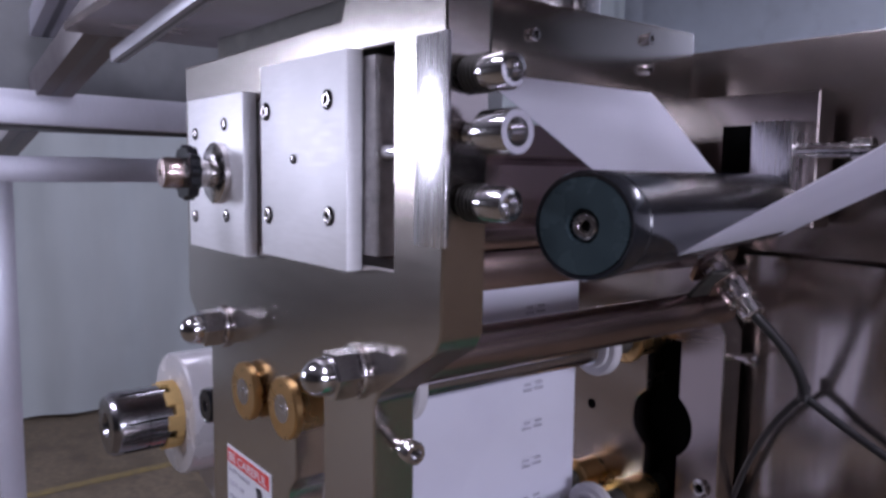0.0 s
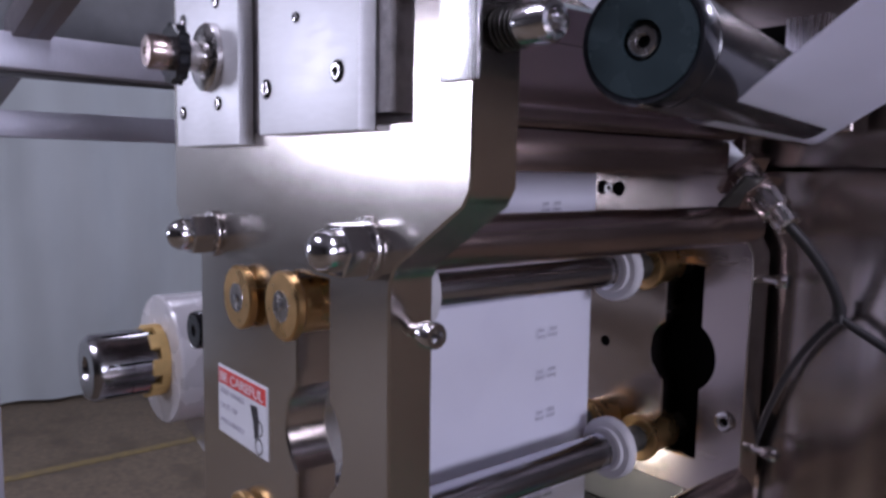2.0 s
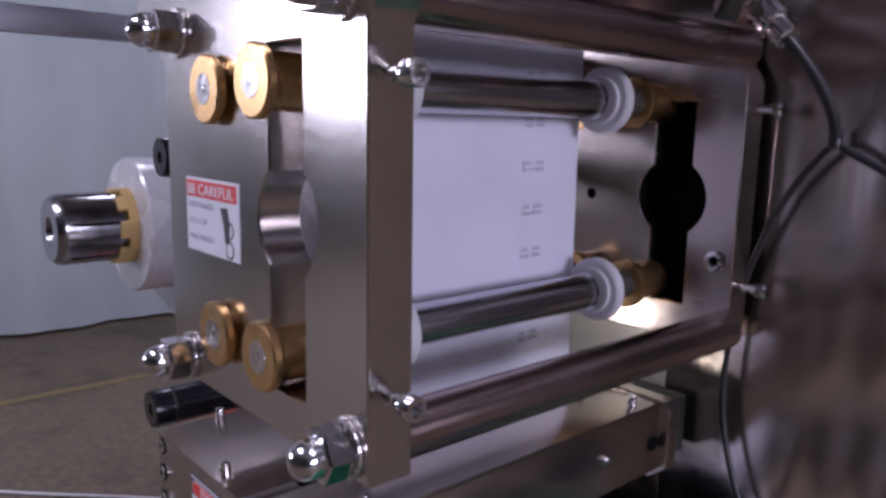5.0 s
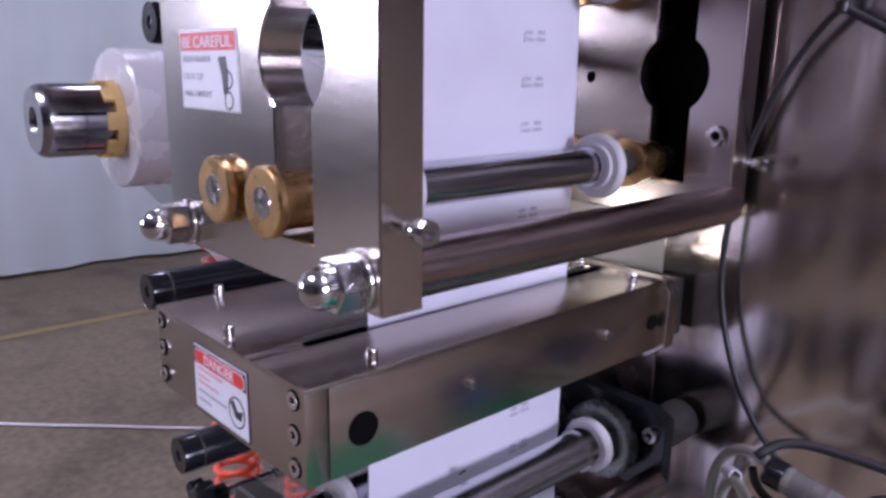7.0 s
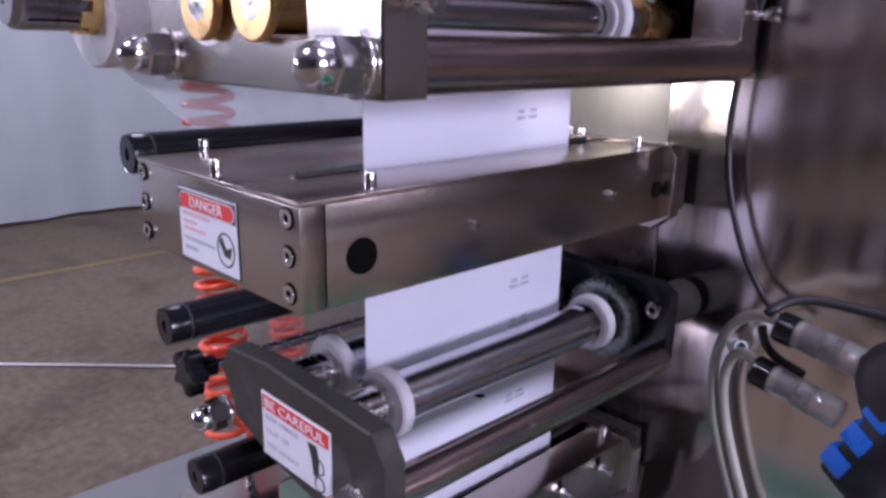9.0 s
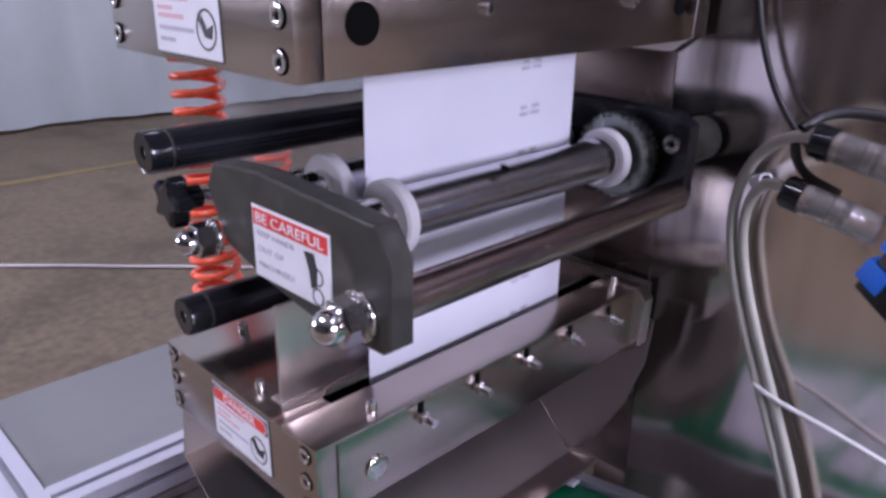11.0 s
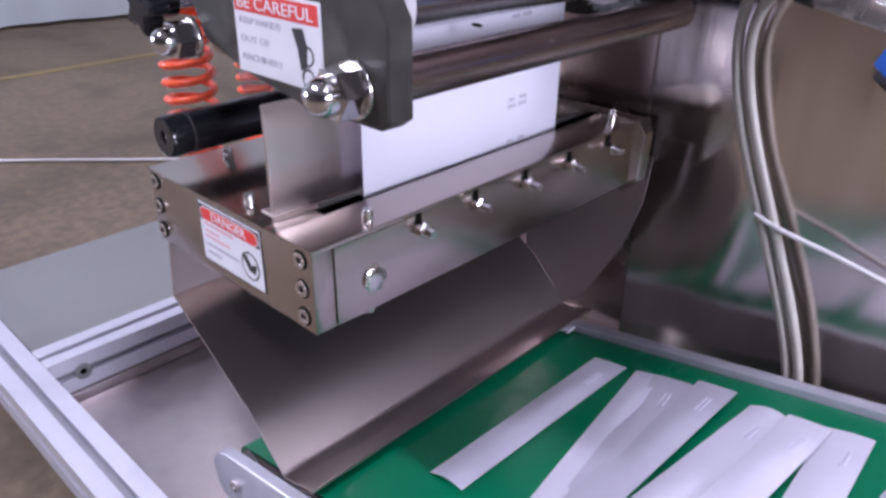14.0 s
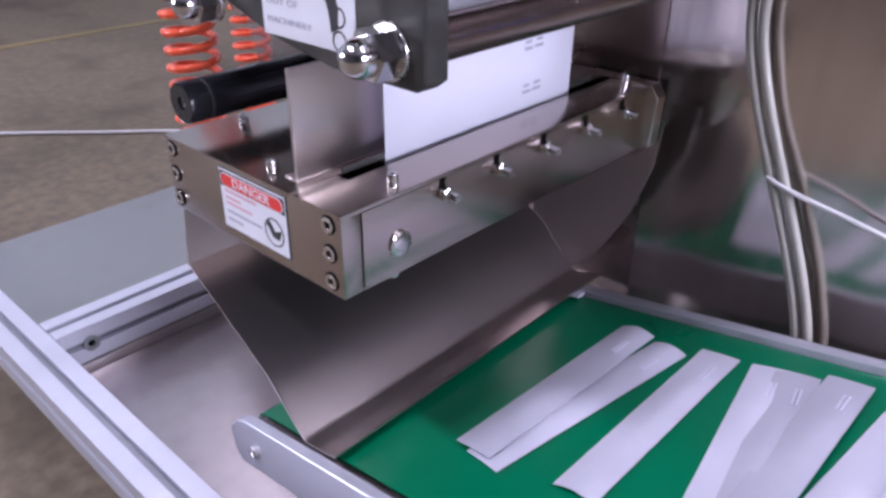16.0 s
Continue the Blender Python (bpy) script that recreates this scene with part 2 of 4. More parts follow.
AXES = {"x": Matrix.Rotation(radians(90), 4, "Y"), "-x": Matrix.Rotation(radians(-90), 4, "Y"), "y": Matrix.Rotation(radians(-90), 4, "X"),
        "-y": Matrix.Rotation(radians(90), 4, "X"), "z": Matrix.Identity(4), "-z": Matrix.Rotation(radians(180), 4, "X")}


def lathe(profile, at=(0, 0, 0), axis="y", segs=32, bm=None, turn=None):
    """Turns a profile of (radius, height) about an axis through at."""
    own = bmesh.new()
    rings = []
    for r, h in profile:
        if r < 1e-6:
            rings.append([own.verts.new((0, 0, h))])
        else:
            rings.append([own.verts.new((r * math.cos(2 * math.pi * i / segs), r * math.sin(2 * math.pi * i / segs), h)) for i in range(segs)])
    for a, b in zip(rings, rings[1:]):
        for i in range(segs):
            j = (i + 1) % segs
            if len(a) == 1 and len(b) == 1:
                continue
            if len(a) == 1:
                own.faces.new((a[0], b[j], b[i]))
            elif len(b) == 1:
                own.faces.new((a[i], a[j], b[0]))
            else:
                own.faces.new((a[i], a[j], b[j], b[i]))
    own.transform(Matrix.Translation(at) @ (turn if turn is not None else AXES[axis]))
    return joined(bm, own)


def rod(r, y0, y1, x, z, c=0.001, segs=32, bm=None):
    return lathe([(0, y0), (r - c, y0), (r, y0 + c), (r, y1 - c), (r - c, y1), (0, y1)], (x, 0, z), "y", segs, bm)


def extruded(loops, y0, y1, bevel=0.0012):
    """A plate from closed loops of (x, z), the first the outline and the rest its openings, from y0 to y1."""
    bm = bmesh.new()
    for loop in loops:
        vs = [bm.verts.new((x, y0, z)) for x, z in loop]
        for a, b in zip(vs, vs[1:] + vs[:1]):
            bm.edges.new((a, b))
    bmesh.ops.triangle_fill(bm, use_beauty=True, use_dissolve=False, edges=bm.edges[:])
    rim = [e for e in bm.edges if len(e.link_faces) == 1]
    got = bmesh.ops.extrude_face_region(bm, geom=bm.faces[:])
    bmesh.ops.translate(bm, verts=[v for v in got["geom"] if isinstance(v, bmesh.types.BMVert)], vec=(0, y1 - y0, 0))
    if bevel:
        bmesh.ops.recalc_face_normals(bm, faces=bm.faces[:])
        sharp = [e for e in bm.edges if len(e.link_faces) == 2 and e.calc_face_angle(0) > 1.2 and abs(e.verts[0].co.y - e.verts[1].co.y) < 1e-6]
        bmesh.ops.bevel(bm, geom=sharp, offset=bevel, segments=1, affect="EDGES")
    return bm


def arc(cx, cz, r, a0, a1, n=12):
    return [(cx + r * math.cos(radians(a0 + (a1 - a0) * i / n)), cz + r * math.sin(radians(a0 + (a1 - a0) * i / n))) for i in range(n + 1)]


def keyhole(cx, cz, r, w, z0, z1):
    """An upright slot of width w from z0 to z1 with a round opening of radius r at (cx, cz)."""
    a = math.degrees(math.asin(w / 2 / r))
    h = w / 2
    return [(cx - h, z0), (cx + h, z0)] + arc(cx, cz, r, -90 + a, 90 - a) + [(cx + h, z1), (cx - h, z1)] + arc(cx, cz, r, 90 + a, 270 - a)


def sheet_strip(path, y0, y1, thick=0.0006, skew=0.0, ny=12):
    """A thin sheet along a path of (x, z), between y0 and y1."""
    bm = bmesh.new()
    rows_ = []
    for i, (x, z) in enumerate(path):
        rows_.append([bm.verts.new((x, y0 + skew * i + (y1 - y0) * j / ny, z)) for j in range(ny + 1)])
    for a, b in zip(rows_, rows_[1:]):
        for j in range(ny):
            bm.faces.new((a[j], a[j + 1], b[j + 1], b[j]))
    bm.normal_update()
    bmesh.ops.solidify(bm, geom=bm.faces[:], thickness=thick)
    return bm


def tube(points, r, name, mat, parent=None, label="", cyclic=False, res=3):
    """A round cable through points, as a mesh."""
    cu = bpy.data.curves.new(name, "CURVE")
    cu.dimensions, cu.bevel_depth, cu.bevel_resolution, cu.resolution_u = "3D", r, res, 6
    sp = cu.splines.new("NURBS")
    sp.points.add(len(points) - 1)
    for p, q in zip(sp.points, points):
        p.co = (*q, 1)
    sp.use_endpoint_u, sp.order_u = True, 4
    tmp = bpy.data.objects.new("tmp", cu)
    scene.collection.objects.link(tmp)
    me = bpy.data.meshes.new_from_object(tmp.evaluated_get(bpy.context.evaluated_depsgraph_get()))
    bpy.data.objects.remove(tmp)
    bpy.data.curves.remove(cu)
    for p in me.polygons:
        p.use_smooth = True
    me.name = name
    me.materials.clear()
    me.materials.append(mat)
    ob = new(name, me)
    if parent is not None:
        ob.parent = parent
    if label:
        ob["label"] = label
    return ob


def words(body, size, at, mat, parent, name="lettering", thick=0.0002, width=0.0):
    """Lettering in the plane of y, reading along x, its lower left corner at (x, y, z)."""
    cu = bpy.data.curves.new(name, "FONT")
    cu.body, cu.size, cu.extrude = body, size, thick
    tmp = bpy.data.objects.new("tmp", cu)
    scene.collection.objects.link(tmp)
    me = bpy.data.meshes.new_from_object(tmp.evaluated_get(bpy.context.evaluated_depsgraph_get()))
    bpy.data.objects.remove(tmp)
    if width:
        w = max(v.co.x for v in me.vertices)
        me.transform(Matrix.Diagonal((width / w, 1, 1, 1)))
    me.transform(Matrix.Translation(at) @ Matrix.Rotation(radians(90), 4, "X"))
    me.name = name
    me.materials.clear()
    me.materials.append(mat)
    ob = new(name, me)
    ob.parent = parent
    return ob


def hexring(af, h0, h1, c, inner=0.0):
    """A hexagon prism along z, its corners eased."""
    bm = bmesh.new()
    r = af / math.sqrt(3)
    rings = []
    for rr, h in ((r - c, h0), (r, h0 + c), (r, h1 - c), (r - c, h1)):
        rings.append([bm.verts.new((rr * math.cos(math.pi / 3 * i), rr * math.sin(math.pi / 3 * i), h)) for i in range(6)])
    for a, b in zip(rings, rings[1:]):
        for i in range(6):
            bm.faces.new((a[i], a[(i + 1) % 6], b[(i + 1) % 6], b[i]))
    bm.faces.new(rings[0][::-1])
    bm.faces.new(rings[-1])
    return bm


def cap_nut(parent, at, axis="-y", s=1.0):
    """A dome nut with its washer, standing off at along an axis."""
    turn = Matrix.Translation(at) @ AXES[axis] @ Matrix.Scale(s, 4)
    bm = hexring(0.030, 0.004, 0.022, 0.0012)
    bm.transform(turn)
    nut = part("nut", bm, M_CHROME, parent, "chromed dome nut")
    dome = [(0.0128, 0.0215), (0.0128, 0.026)] + [(0.0128 * math.cos(radians(a)), 0.026 + 0.0135 * math.sin(radians(a))) for a in range(10, 90, 10)] + [(0, 0.0395)]
    part("dome", lathe(dome, turn=turn), M_CHROME, nut)
    part("washer", lathe([(0.009, 0), (0.0185, 0), (0.0190, 0.0008), (0.0190, 0.0032), (0.0185, 0.004), (0.009, 0.004)], turn=turn), M_SCREW, parent)


def socket_screw(parent, at, axis="-y", r=0.0055, h=0.006, name="screw", mat=None):
    """A socket head cap screw whose head stands h off at."""
    turn = Matrix.Translation(at) @ AXES[axis]
    ob = part(name, lathe([(0, 0), (r, 0), (r, h * 0.85), (r * 0.88, h), (r * 0.52, h), (r * 0.48, h * 0.9), (r * 0.48, h * 0.35), (0, h * 0.35)], turn=turn, segs=20), mat or M_SCREW, parent)
    part("socket", lathe([(0, h * 0.36), (r * 0.46, h * 0.37), (0, h * 0.38)], turn=turn, segs=6), M_HOLE, ob)
    return ob


def stop_screw(parent, at, axis, length, r=0.0078):
    """A slim stud carrying a socket head at its far end."""
    turn = Matrix.Translation(at) @ AXES[axis]
    ob = part("stop_screw", lathe([(0, 0), (0.0042, 0), (0.0042, length - 0.011), (0, length - 0.011)], turn=turn, segs=16), M_SCREW, parent)
    part("head", lathe([(0, length - 0.011), (r * 0.9, length - 0.011), (r, length - 0.010), (r, length - 0.0015), (r * 0.88, length), (r * 0.55, length), (r * 0.5, length - 0.005), (0, length - 0.005)], turn=turn, segs=24), M_CHROME, ob)
    return ob


def helix(r, pitch, turns, wire, at, axis, name, mat, parent, n=14, label=""):
    turn = Matrix.Translation(at) @ AXES[axis]
    pts = [tuple(turn @ Vector((r * math.cos(2 * math.pi * i / n), r * math.sin(2 * math.pi * i / n), pitch * i / n))) for i in range(int(turns * n) + 1)]
    return tube(pts, wire, name, mat, parent, label, res=2)


# ---- the hall ----
FLOOR = 0.10
solo("floor", box(-9, 7, -7, 7, FLOOR - 0.1, FLOOR, 0), M_FLOOR, "worn brown concrete hall floor with dark stains", "floor", kind="structure")
solo("wall_north", box(-9, 7, 5.0, 5.2, FLOOR, 3.6, 0), M_PALE, "plain pale hall wall", "wall", kind="structure")
# south, east and west walls are unseen; their dark colour dims the steel's reflections
solo("wall_south", box(-9, 7, -5.2, -5.0, FLOOR, 3.6, 0), M_DIM, "unseen hall wall, coloured near-black to keep reflections in the steel dark", "wall", kind="structure")
em = box(5.0, 5.2, -5.0, -1.15, FLOOR, 3.6, 0)
for wy0, wy1, wz0, wz1 in ((0.65, 5.0, FLOOR, 3.6), (-1.15, 0.65, FLOOR, 1.2), (-1.15, 0.65, 2.3, 3.6)):
    em = box(5.0, 5.2, wy0, wy1, wz0, wz1, 0, em)
# unseen window, added so that east light reaches the film
win2 = thing("window_2", "unseen plain hall window with a white frame, added to let light in", "window", kind="structure")
for wy0, wy1, wz0, wz1 in ((-1.15, -1.09, 1.2, 2.3), (0.59, 0.65, 1.2, 2.3), (-1.09, 0.59, 1.2, 1.26), (-1.09, 0.59, 2.24, 2.3), (-0.28, -0.22, 1.26, 2.24)):
    part("window_frame", box(5.06, 5.12, wy0, wy1, wz0, wz1, 0.003), M_PALE, win2)
solo("wall_east", em, M_DIM, "unseen hall wall, coloured near-black to keep reflections in the steel dark", "wall", kind="structure")
wm = box(-5.2, -5.0, -5.0, -4.65, FLOOR, 3.6, 0)
for wy0, wy1, wz0, wz1 in ((-2.85, 5.0, FLOOR, 3.6), (-4.65, -2.85, FLOOR, 1.4), (-4.65, -2.85, 2.45, 3.6)):
    wm = box(-5.2, -5.0, wy0, wy1, wz0, wz1, 0, wm)
# unseen window, added for the highlight on the steel plates
win = thing("window_1", "unseen plain hall window with a white frame, added to let light in", "window", kind="structure")
for wy0, wy1, wz0, wz1 in ((-4.65, -4.59, 1.4, 2.45), (-2.91, -2.85, 1.4, 2.45), (-4.59, -2.91, 1.4, 1.46), (-4.59, -2.91, 2.39, 2.45), (-3.78, -3.72, 1.46, 2.39)):
    part("window_frame", box(-5.12, -5.06, wy0, wy1, wz0, wz1, 0.003), M_WALL, win)
solo("wall_west", wm, M_DIM, "unseen hall wall, coloured near-black to keep reflections in the steel dark", "wall", kind="structure")
solo("ceiling", box(-9, 7, -7, 7, 3.6, 3.75, 0), M_CEIL, "unseen hall ceiling, coloured dark so that it bounces little light", "ceiling", kind="structure")
# fittings made up to go with the added ceiling lamps
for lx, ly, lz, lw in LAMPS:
    fit_ = thing("ceiling_light", "unseen white fluorescent tube fitting, added under the ceiling to light the hall", "ceiling light", (lx, ly, 0), "tube lights")
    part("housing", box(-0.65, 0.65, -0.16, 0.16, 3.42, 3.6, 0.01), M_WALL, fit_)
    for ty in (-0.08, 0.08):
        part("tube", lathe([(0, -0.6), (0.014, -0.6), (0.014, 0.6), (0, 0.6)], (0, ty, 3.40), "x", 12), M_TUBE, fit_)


def curtain():
    bm = bmesh.new()
    n, k = 160, 14
    rows_ = []
    for j in range(k + 1):
        z = FLOOR + 0.02 + 3.2 * j / k
        row = []
        for i in range(n + 1):
            y = -1.5 + 6.3 * i / n
            amp = 0.018 + 0.012 * math.sin(1.7 * y)
            x = -3.72 + 0.05 * (y - 0.5) + amp * math.sin(9 * y + 1.2 * math.sin(2.3 * y)) + 0.012 * math.sin(23 * y + z) + 0.01 * noise.noise((y * 4, z * 2, 0))
            row.append(bm.verts.new((x, y, z)))
        rows_.append(row)
    for a, b in zip(rows_, rows_[1:]):
        for i in range(n):
            bm.faces.new((a[i], a[i + 1], b[i + 1], b[i]))
    got = bmesh.ops.extrude_face_region(bm, geom=bm.faces[:])
    bmesh.ops.translate(bm, verts=[v for v in got["geom"] if isinstance(v, bmesh.types.BMVert)], vec=(-0.006, 0, 0))
    return bm


solo("plastic_curtain", curtain(), M_CURTAIN, "pale blue-white plastic sheet curtain hanging to the floor", "curtain")
solo("floor_line", box(-2.79, -2.735, -2.6, 3.6, FLOOR, FLOOR + 0.002, 0), M_YELLOW, "worn yellow line painted on the floor", "floor marking", kind="structure")
base_sheet = thing("base_sheet", "flat grey painted base sheet beside the aluminium frame", "sheet")
part("sheet", box(-0.845, -0.5303, -0.03, 1.25, 0.244, 0.250, 0.001), M_GREYSHEET, base_sheet)
for fy in (0.0, 1.2):
    part("leg", box(-0.84, -0.81, fy, fy + 0.03, FLOOR, 0.2438, 0.002), M_GREYSHEET, base_sheet)
tube([(-3.2, -1.05, FLOOR + 0.006), (-2.4, -0.30, FLOOR + 0.006), (-2.0, 0.13, FLOOR + 0.006), (-1.85, 0.275, FLOOR + 0.006), (-1.72, 0.425, FLOOR + 0.006), (-1.60, 0.54, FLOOR + 0.006), (-1.50, 0.66, FLOOR + 0.006), (-1.2, 0.95, FLOOR + 0.006), (-0.9, 1.2, FLOOR + 0.02), (-0.5, 1.4, FLOOR + 0.02)], 0.0045, "floor_cable", M_TUBEWHITE)
tagged(bpy.data.objects["floor_cable"], "white cable lying across the concrete floor", "cable")

# ---- machine wall ----
PANEL_Y = 0.485
panel = thing("machine_panel", "tall polished stainless steel panel behind the rollers", "panel")
bm = bmesh.new()
nx, nz = 240, 48
grid_ = [[bm.verts.new((0.016 + 1.174 * i / nx, PANEL_Y + 0.003 * math.sin(9.0 * i / nx + 1.1) + 0.0016 * math.sin(46.0 * i / nx + 1.5 * j / nz) + 0.006 * noise.noise((9.0 * i / nx, 0.9 * j / nz, 3.3)) + 0.0012 * noise.noise((34.0 * i / nx - 6.0 * j / nz, 1.3 * j / nz, 7.7)), 0.215 + 1.115 * j / nz)) for i in range(nx + 1)] for j in range(nz + 1)]
for a, b in zip(grid_, grid_[1:]):
    for i in range(nx):
        bm.faces.new((a[i], a[i + 1], b[i + 1], b[i]))
got = bmesh.ops.extrude_face_region(bm, geom=bm.faces[:])
bmesh.ops.translate(bm, verts=[v for v in got["geom"] if isinstance(v, bmesh.types.BMVert)], vec=(0, 0.03, 0))
part("sheet", bm, M_PANEL, panel)
# one sheet in two tones: light painted pale above, brown steel below
part("lit_side_sheet", box(-0.27, 0.0155, PANEL_Y + 0.004, PANEL_Y + 0.02, 0.925, 1.334, 0.001), M_BACK, panel)
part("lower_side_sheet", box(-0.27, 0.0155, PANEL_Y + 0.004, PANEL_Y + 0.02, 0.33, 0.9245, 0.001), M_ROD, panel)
part("upper_sheet", box(-0.06, 1.15, PANEL_Y + 0.002, PANEL_Y + 0.032, 1.335, 1.545, 0.002), M_SHEET, panel)
part("cabinet_body", box(-0.05, 1.2, PANEL_Y + 0.035, 1.5, FLOOR, 1.54, 0.004), M_SHEET, panel)

# ---- pull unit: outer plate ----
Y0, Y1 = 0.008, 0.040
plate = thing("side_plate", "thick brushed steel side plate with a keyhole slot and window", "machine plate")
outline = [(-0.119, 1.002), (0.128, 1.002), (0.126, 1.262), (0.132, 1.272), (0.188, 1.308), (0.194, 1.318), (0.196, 1.56), (0.105, 1.56), (0.085, 1.508), (-0.204, 1.506), (-0.207, 1.292), (-0.2, 1.282), (-0.15, 1.25), (-0.150, 1.035)]
window = [(-0.16, 1.352), (0.146, 1.352), (0.146, 1.487), (-0.03, 1.487), (-0.03, 1.466), (-0.16, 1.466)]
part("plate", extruded([outline, keyhole(0.039, 1.146, 0.037, 0.042, 1.033, 1.256), window], Y0, Y1), M_PLATE, plate)
stop_screw(plate, (0.1263, 0.024, 1.234), "x", 0.024)
stop_screw(plate, (0.1278, 0.024, 1.053), "x", 0.024)


def front_block(x0, x1, z0, z1, screws, hole=None):
    th = thing("bearing_block", "pale milled aluminium bearing block with socket screws", "bearing block", (0, 0, 0), "bearing blocks")
    part("face_plate", box(x0, x1, -0.004, 0.0075, z0, z1, 0.0006), M_BLOCK, th)
    part("core", box(x0 + 0.004, x1 + 0.012, 0.009, 0.075, z0 + 0.010, z1 - 0.004, 0.001), M_BLOCK_ROUGH, th, "rough cut grey side")
    for sx, sz, r in screws:
        part("bore", lathe([(0, 0.0001), (r * 1.25, 0.0001), (r * 1.25, 0.0009), (0, 0.0009)], (sx, -0.004, sz), "-y", 20), M_HOLE, th)
        socket_screw(th, (sx, -0.0048, sz), "-y", r, 0.0012)
    return th


front_block(-0.166, -0.045, 1.342, 1.472, [(-0.082, 1.448, 0.0042), (-0.148, 1.442, 0.0042), (-0.08, 1.373, 0.0042), (-0.151, 1.369, 0.0042)])
front_block(-0.012, 0.112, 1.348, 1.487, [(-0.003, 1.454, 0.0052), (0.088, 1.457, 0.0052), (0.0, 1.378, 0.0052), (0.090, 1.382, 0.0052), (0.041, 1.419, 0.0026)])

knob_shaft = thing("adjusting_shaft", "steel stub shaft with a knurled black lock ring", "shaft")
AT_SHAFT = (-0.095, -0.0045, 1.408)
part("flange", lathe([(0, 0), (0.0255, 0), (0.0255, 0.004), (0.023, 0.006), (0.0115, 0.007), (0.0115, 0.032), (0, 0.032)], AT_SHAFT, "-y"), M_SCREW, knob_shaft)
lock = []
for i in range(48):
    r = 0.0225 if i % 4 < 2 else 0.0207
    lock.append((r * math.cos(math.pi * i / 24), r * math.sin(math.pi * i / 24)))
bm = extruded([lock], -0.009, 0.0, 0.0008)
bm.transform(Matrix.Translation((AT_SHAFT[0], AT_SHAFT[1] - 0.0215, AT_SHAFT[2])))
part("lock_ring", bm, M_BLACK, knob_shaft, "notched black ring")
part("shaft_end", lathe([(0, 0.032), (0.0125, 0.032), (0.0125, 0.045), (0.011, 0.0475), (0.003, 0.048), (0.002, 0.046), (0, 0.046)], AT_SHAFT, "-y"), M_ROD, knob_shaft)

strip = thing("clamp_strip", "polished steel clamp strip holding three spring screws", "clamp")
part("bar", box(0.172, 0.2005, 0.0045, 0.0078, 1.370, 1.487, 0.0008), M_POLISH, strip)
for sz, spring in ((1.465, True), (1.433, False), (1.395, True)):
    scr = part("spring_screw", lathe([(0, 0), (0.0055, 0), (0.0055, 0.017), (0, 0.017)], (0.1962, 0.024, sz), "x", 16), M_SCREW, strip)
    hr = 0.0102 if spring else 0.0125
    crown = [(hr, 0.0325), (hr * 0.86, 0.0355), (hr * 0.62, 0.036)] if spring else [(hr, 0.0375), (hr * 0.93, 0.0395), (hr * 0.62, 0.0395)]
    bolt_head = part("head", lathe([(0, 0.0168), (hr, 0.0168)] + crown + [(hr * 0.56, 0.034), (hr * 0.5, 0.029), (0, 0.029)], (0.1962, 0.024, sz), "x", 28), M_CHROME, scr)
    if spring:
        helix(0.0098, 0.0033, 5, 0.0013, (0.1964, 0.024, sz), "x", "spring", M_DARK, scr)
    else:
        for k in range(6):
            part("thread", lathe([(0.0052, 0), (0.0064, 0.0009), (0.0052, 0.0018)], (0.1970 + 0.0026 * k, 0.024, sz), "x", 16), M_SCREW, bolt_head)
part("thrust_pin", lathe([(0, 0), (0.0065, 0), (0.0065, 0.038), (0, 0.038)], (0.1125, 0.018, 1.424), "x", 16), M_CHROME, strip)

head = thing("print_head", "dark steel roller housing behind the bearing blocks", "machine housing")
part("body", box(-0.16, 0.100, 0.10, 0.405, 1.352, 1.422, 0.02), M_ROD, head)
part("hood", box(-0.16, 0.074, 0.10, 0.405, 1.4215, 1.452, 0.006), M_ROD, head)
part("ledge", box(-0.155, 0.116, 0.085, 0.392, 1.3555, 1.372, 0.004), M_ROD, head)
part("lower_lip", box(-0.15, 0.118, 0.08, 0.375, 1.326, 1.3553, 0.004), M_ROD, head)
# dark colour puts the dim reflection above the blocks into this bar
part("top_bar", box(-0.21, 0.13, 0.042, 0.10, 1.475, 1.538, 0.003), M_DARK, head)

# ---- inner plate ----
inner = thing("inner_plate", "brushed steel inner plate with a dark keyhole slot", "machine plate")
IY0, IY1 = 0.440, 0.472
part("plate", extruded([[(-0.15, 1.0), (0.098, 1.0), (0.109, 1.012), (0.110, 1.252), (0.094, 1.278), (0.094, 1.36), (0.19, 1.365), (0.19, 1.49), (-0.15, 1.49)], keyhole(0.038, 1.141, 0.038, 0.042, 1.036, 1.235)], IY0, IY1), M_INNER, inner)
# black sheet behind the keyhole, painting the shade inside it
part("slot_shade", box(-0.03, 0.09, 0.473, 0.478, 1.02, 1.25, 0), M_HOLE, inner)
socket_screw(inner, (0.091, IY0, 1.084), "-y", 0.010, 0.004, "recessed_bolt")
part("small_hole", lathe([(0, 0.0004), (0.006, 0.0004), (0.006, 0), (0, 0)], (-0.060, IY0, 1.137), "-y", 16), M_HOLE, inner)
for sz in (1.228, 1.060):
    stop_screw(inner, (0.1098, 0.455, sz), "x", 0.028, 0.0072)
bracket = thing("bearing_bracket", "steel bearing bracket with a dark gap", "bracket")
part("bracket", box(0.138, 0.178, 0.418, 0.4395, 1.395, 1.462, 0.002), M_POLISH, bracket)
# black block painting the shade in the bracket's gap
part("gap", box(0.100, 0.1365, 0.432, 0.4395, 1.395, 1.46, 0.001), M_HOLE, bracket)
part("set_screw", lathe([(0, 0), (0.007, 0), (0.007, 0.05), (0.011, 0.05), (0.011, 0.064), (0, 0.065)], (0.178, 0.43, 1.435), "x", 20), M_SCREW, bracket)
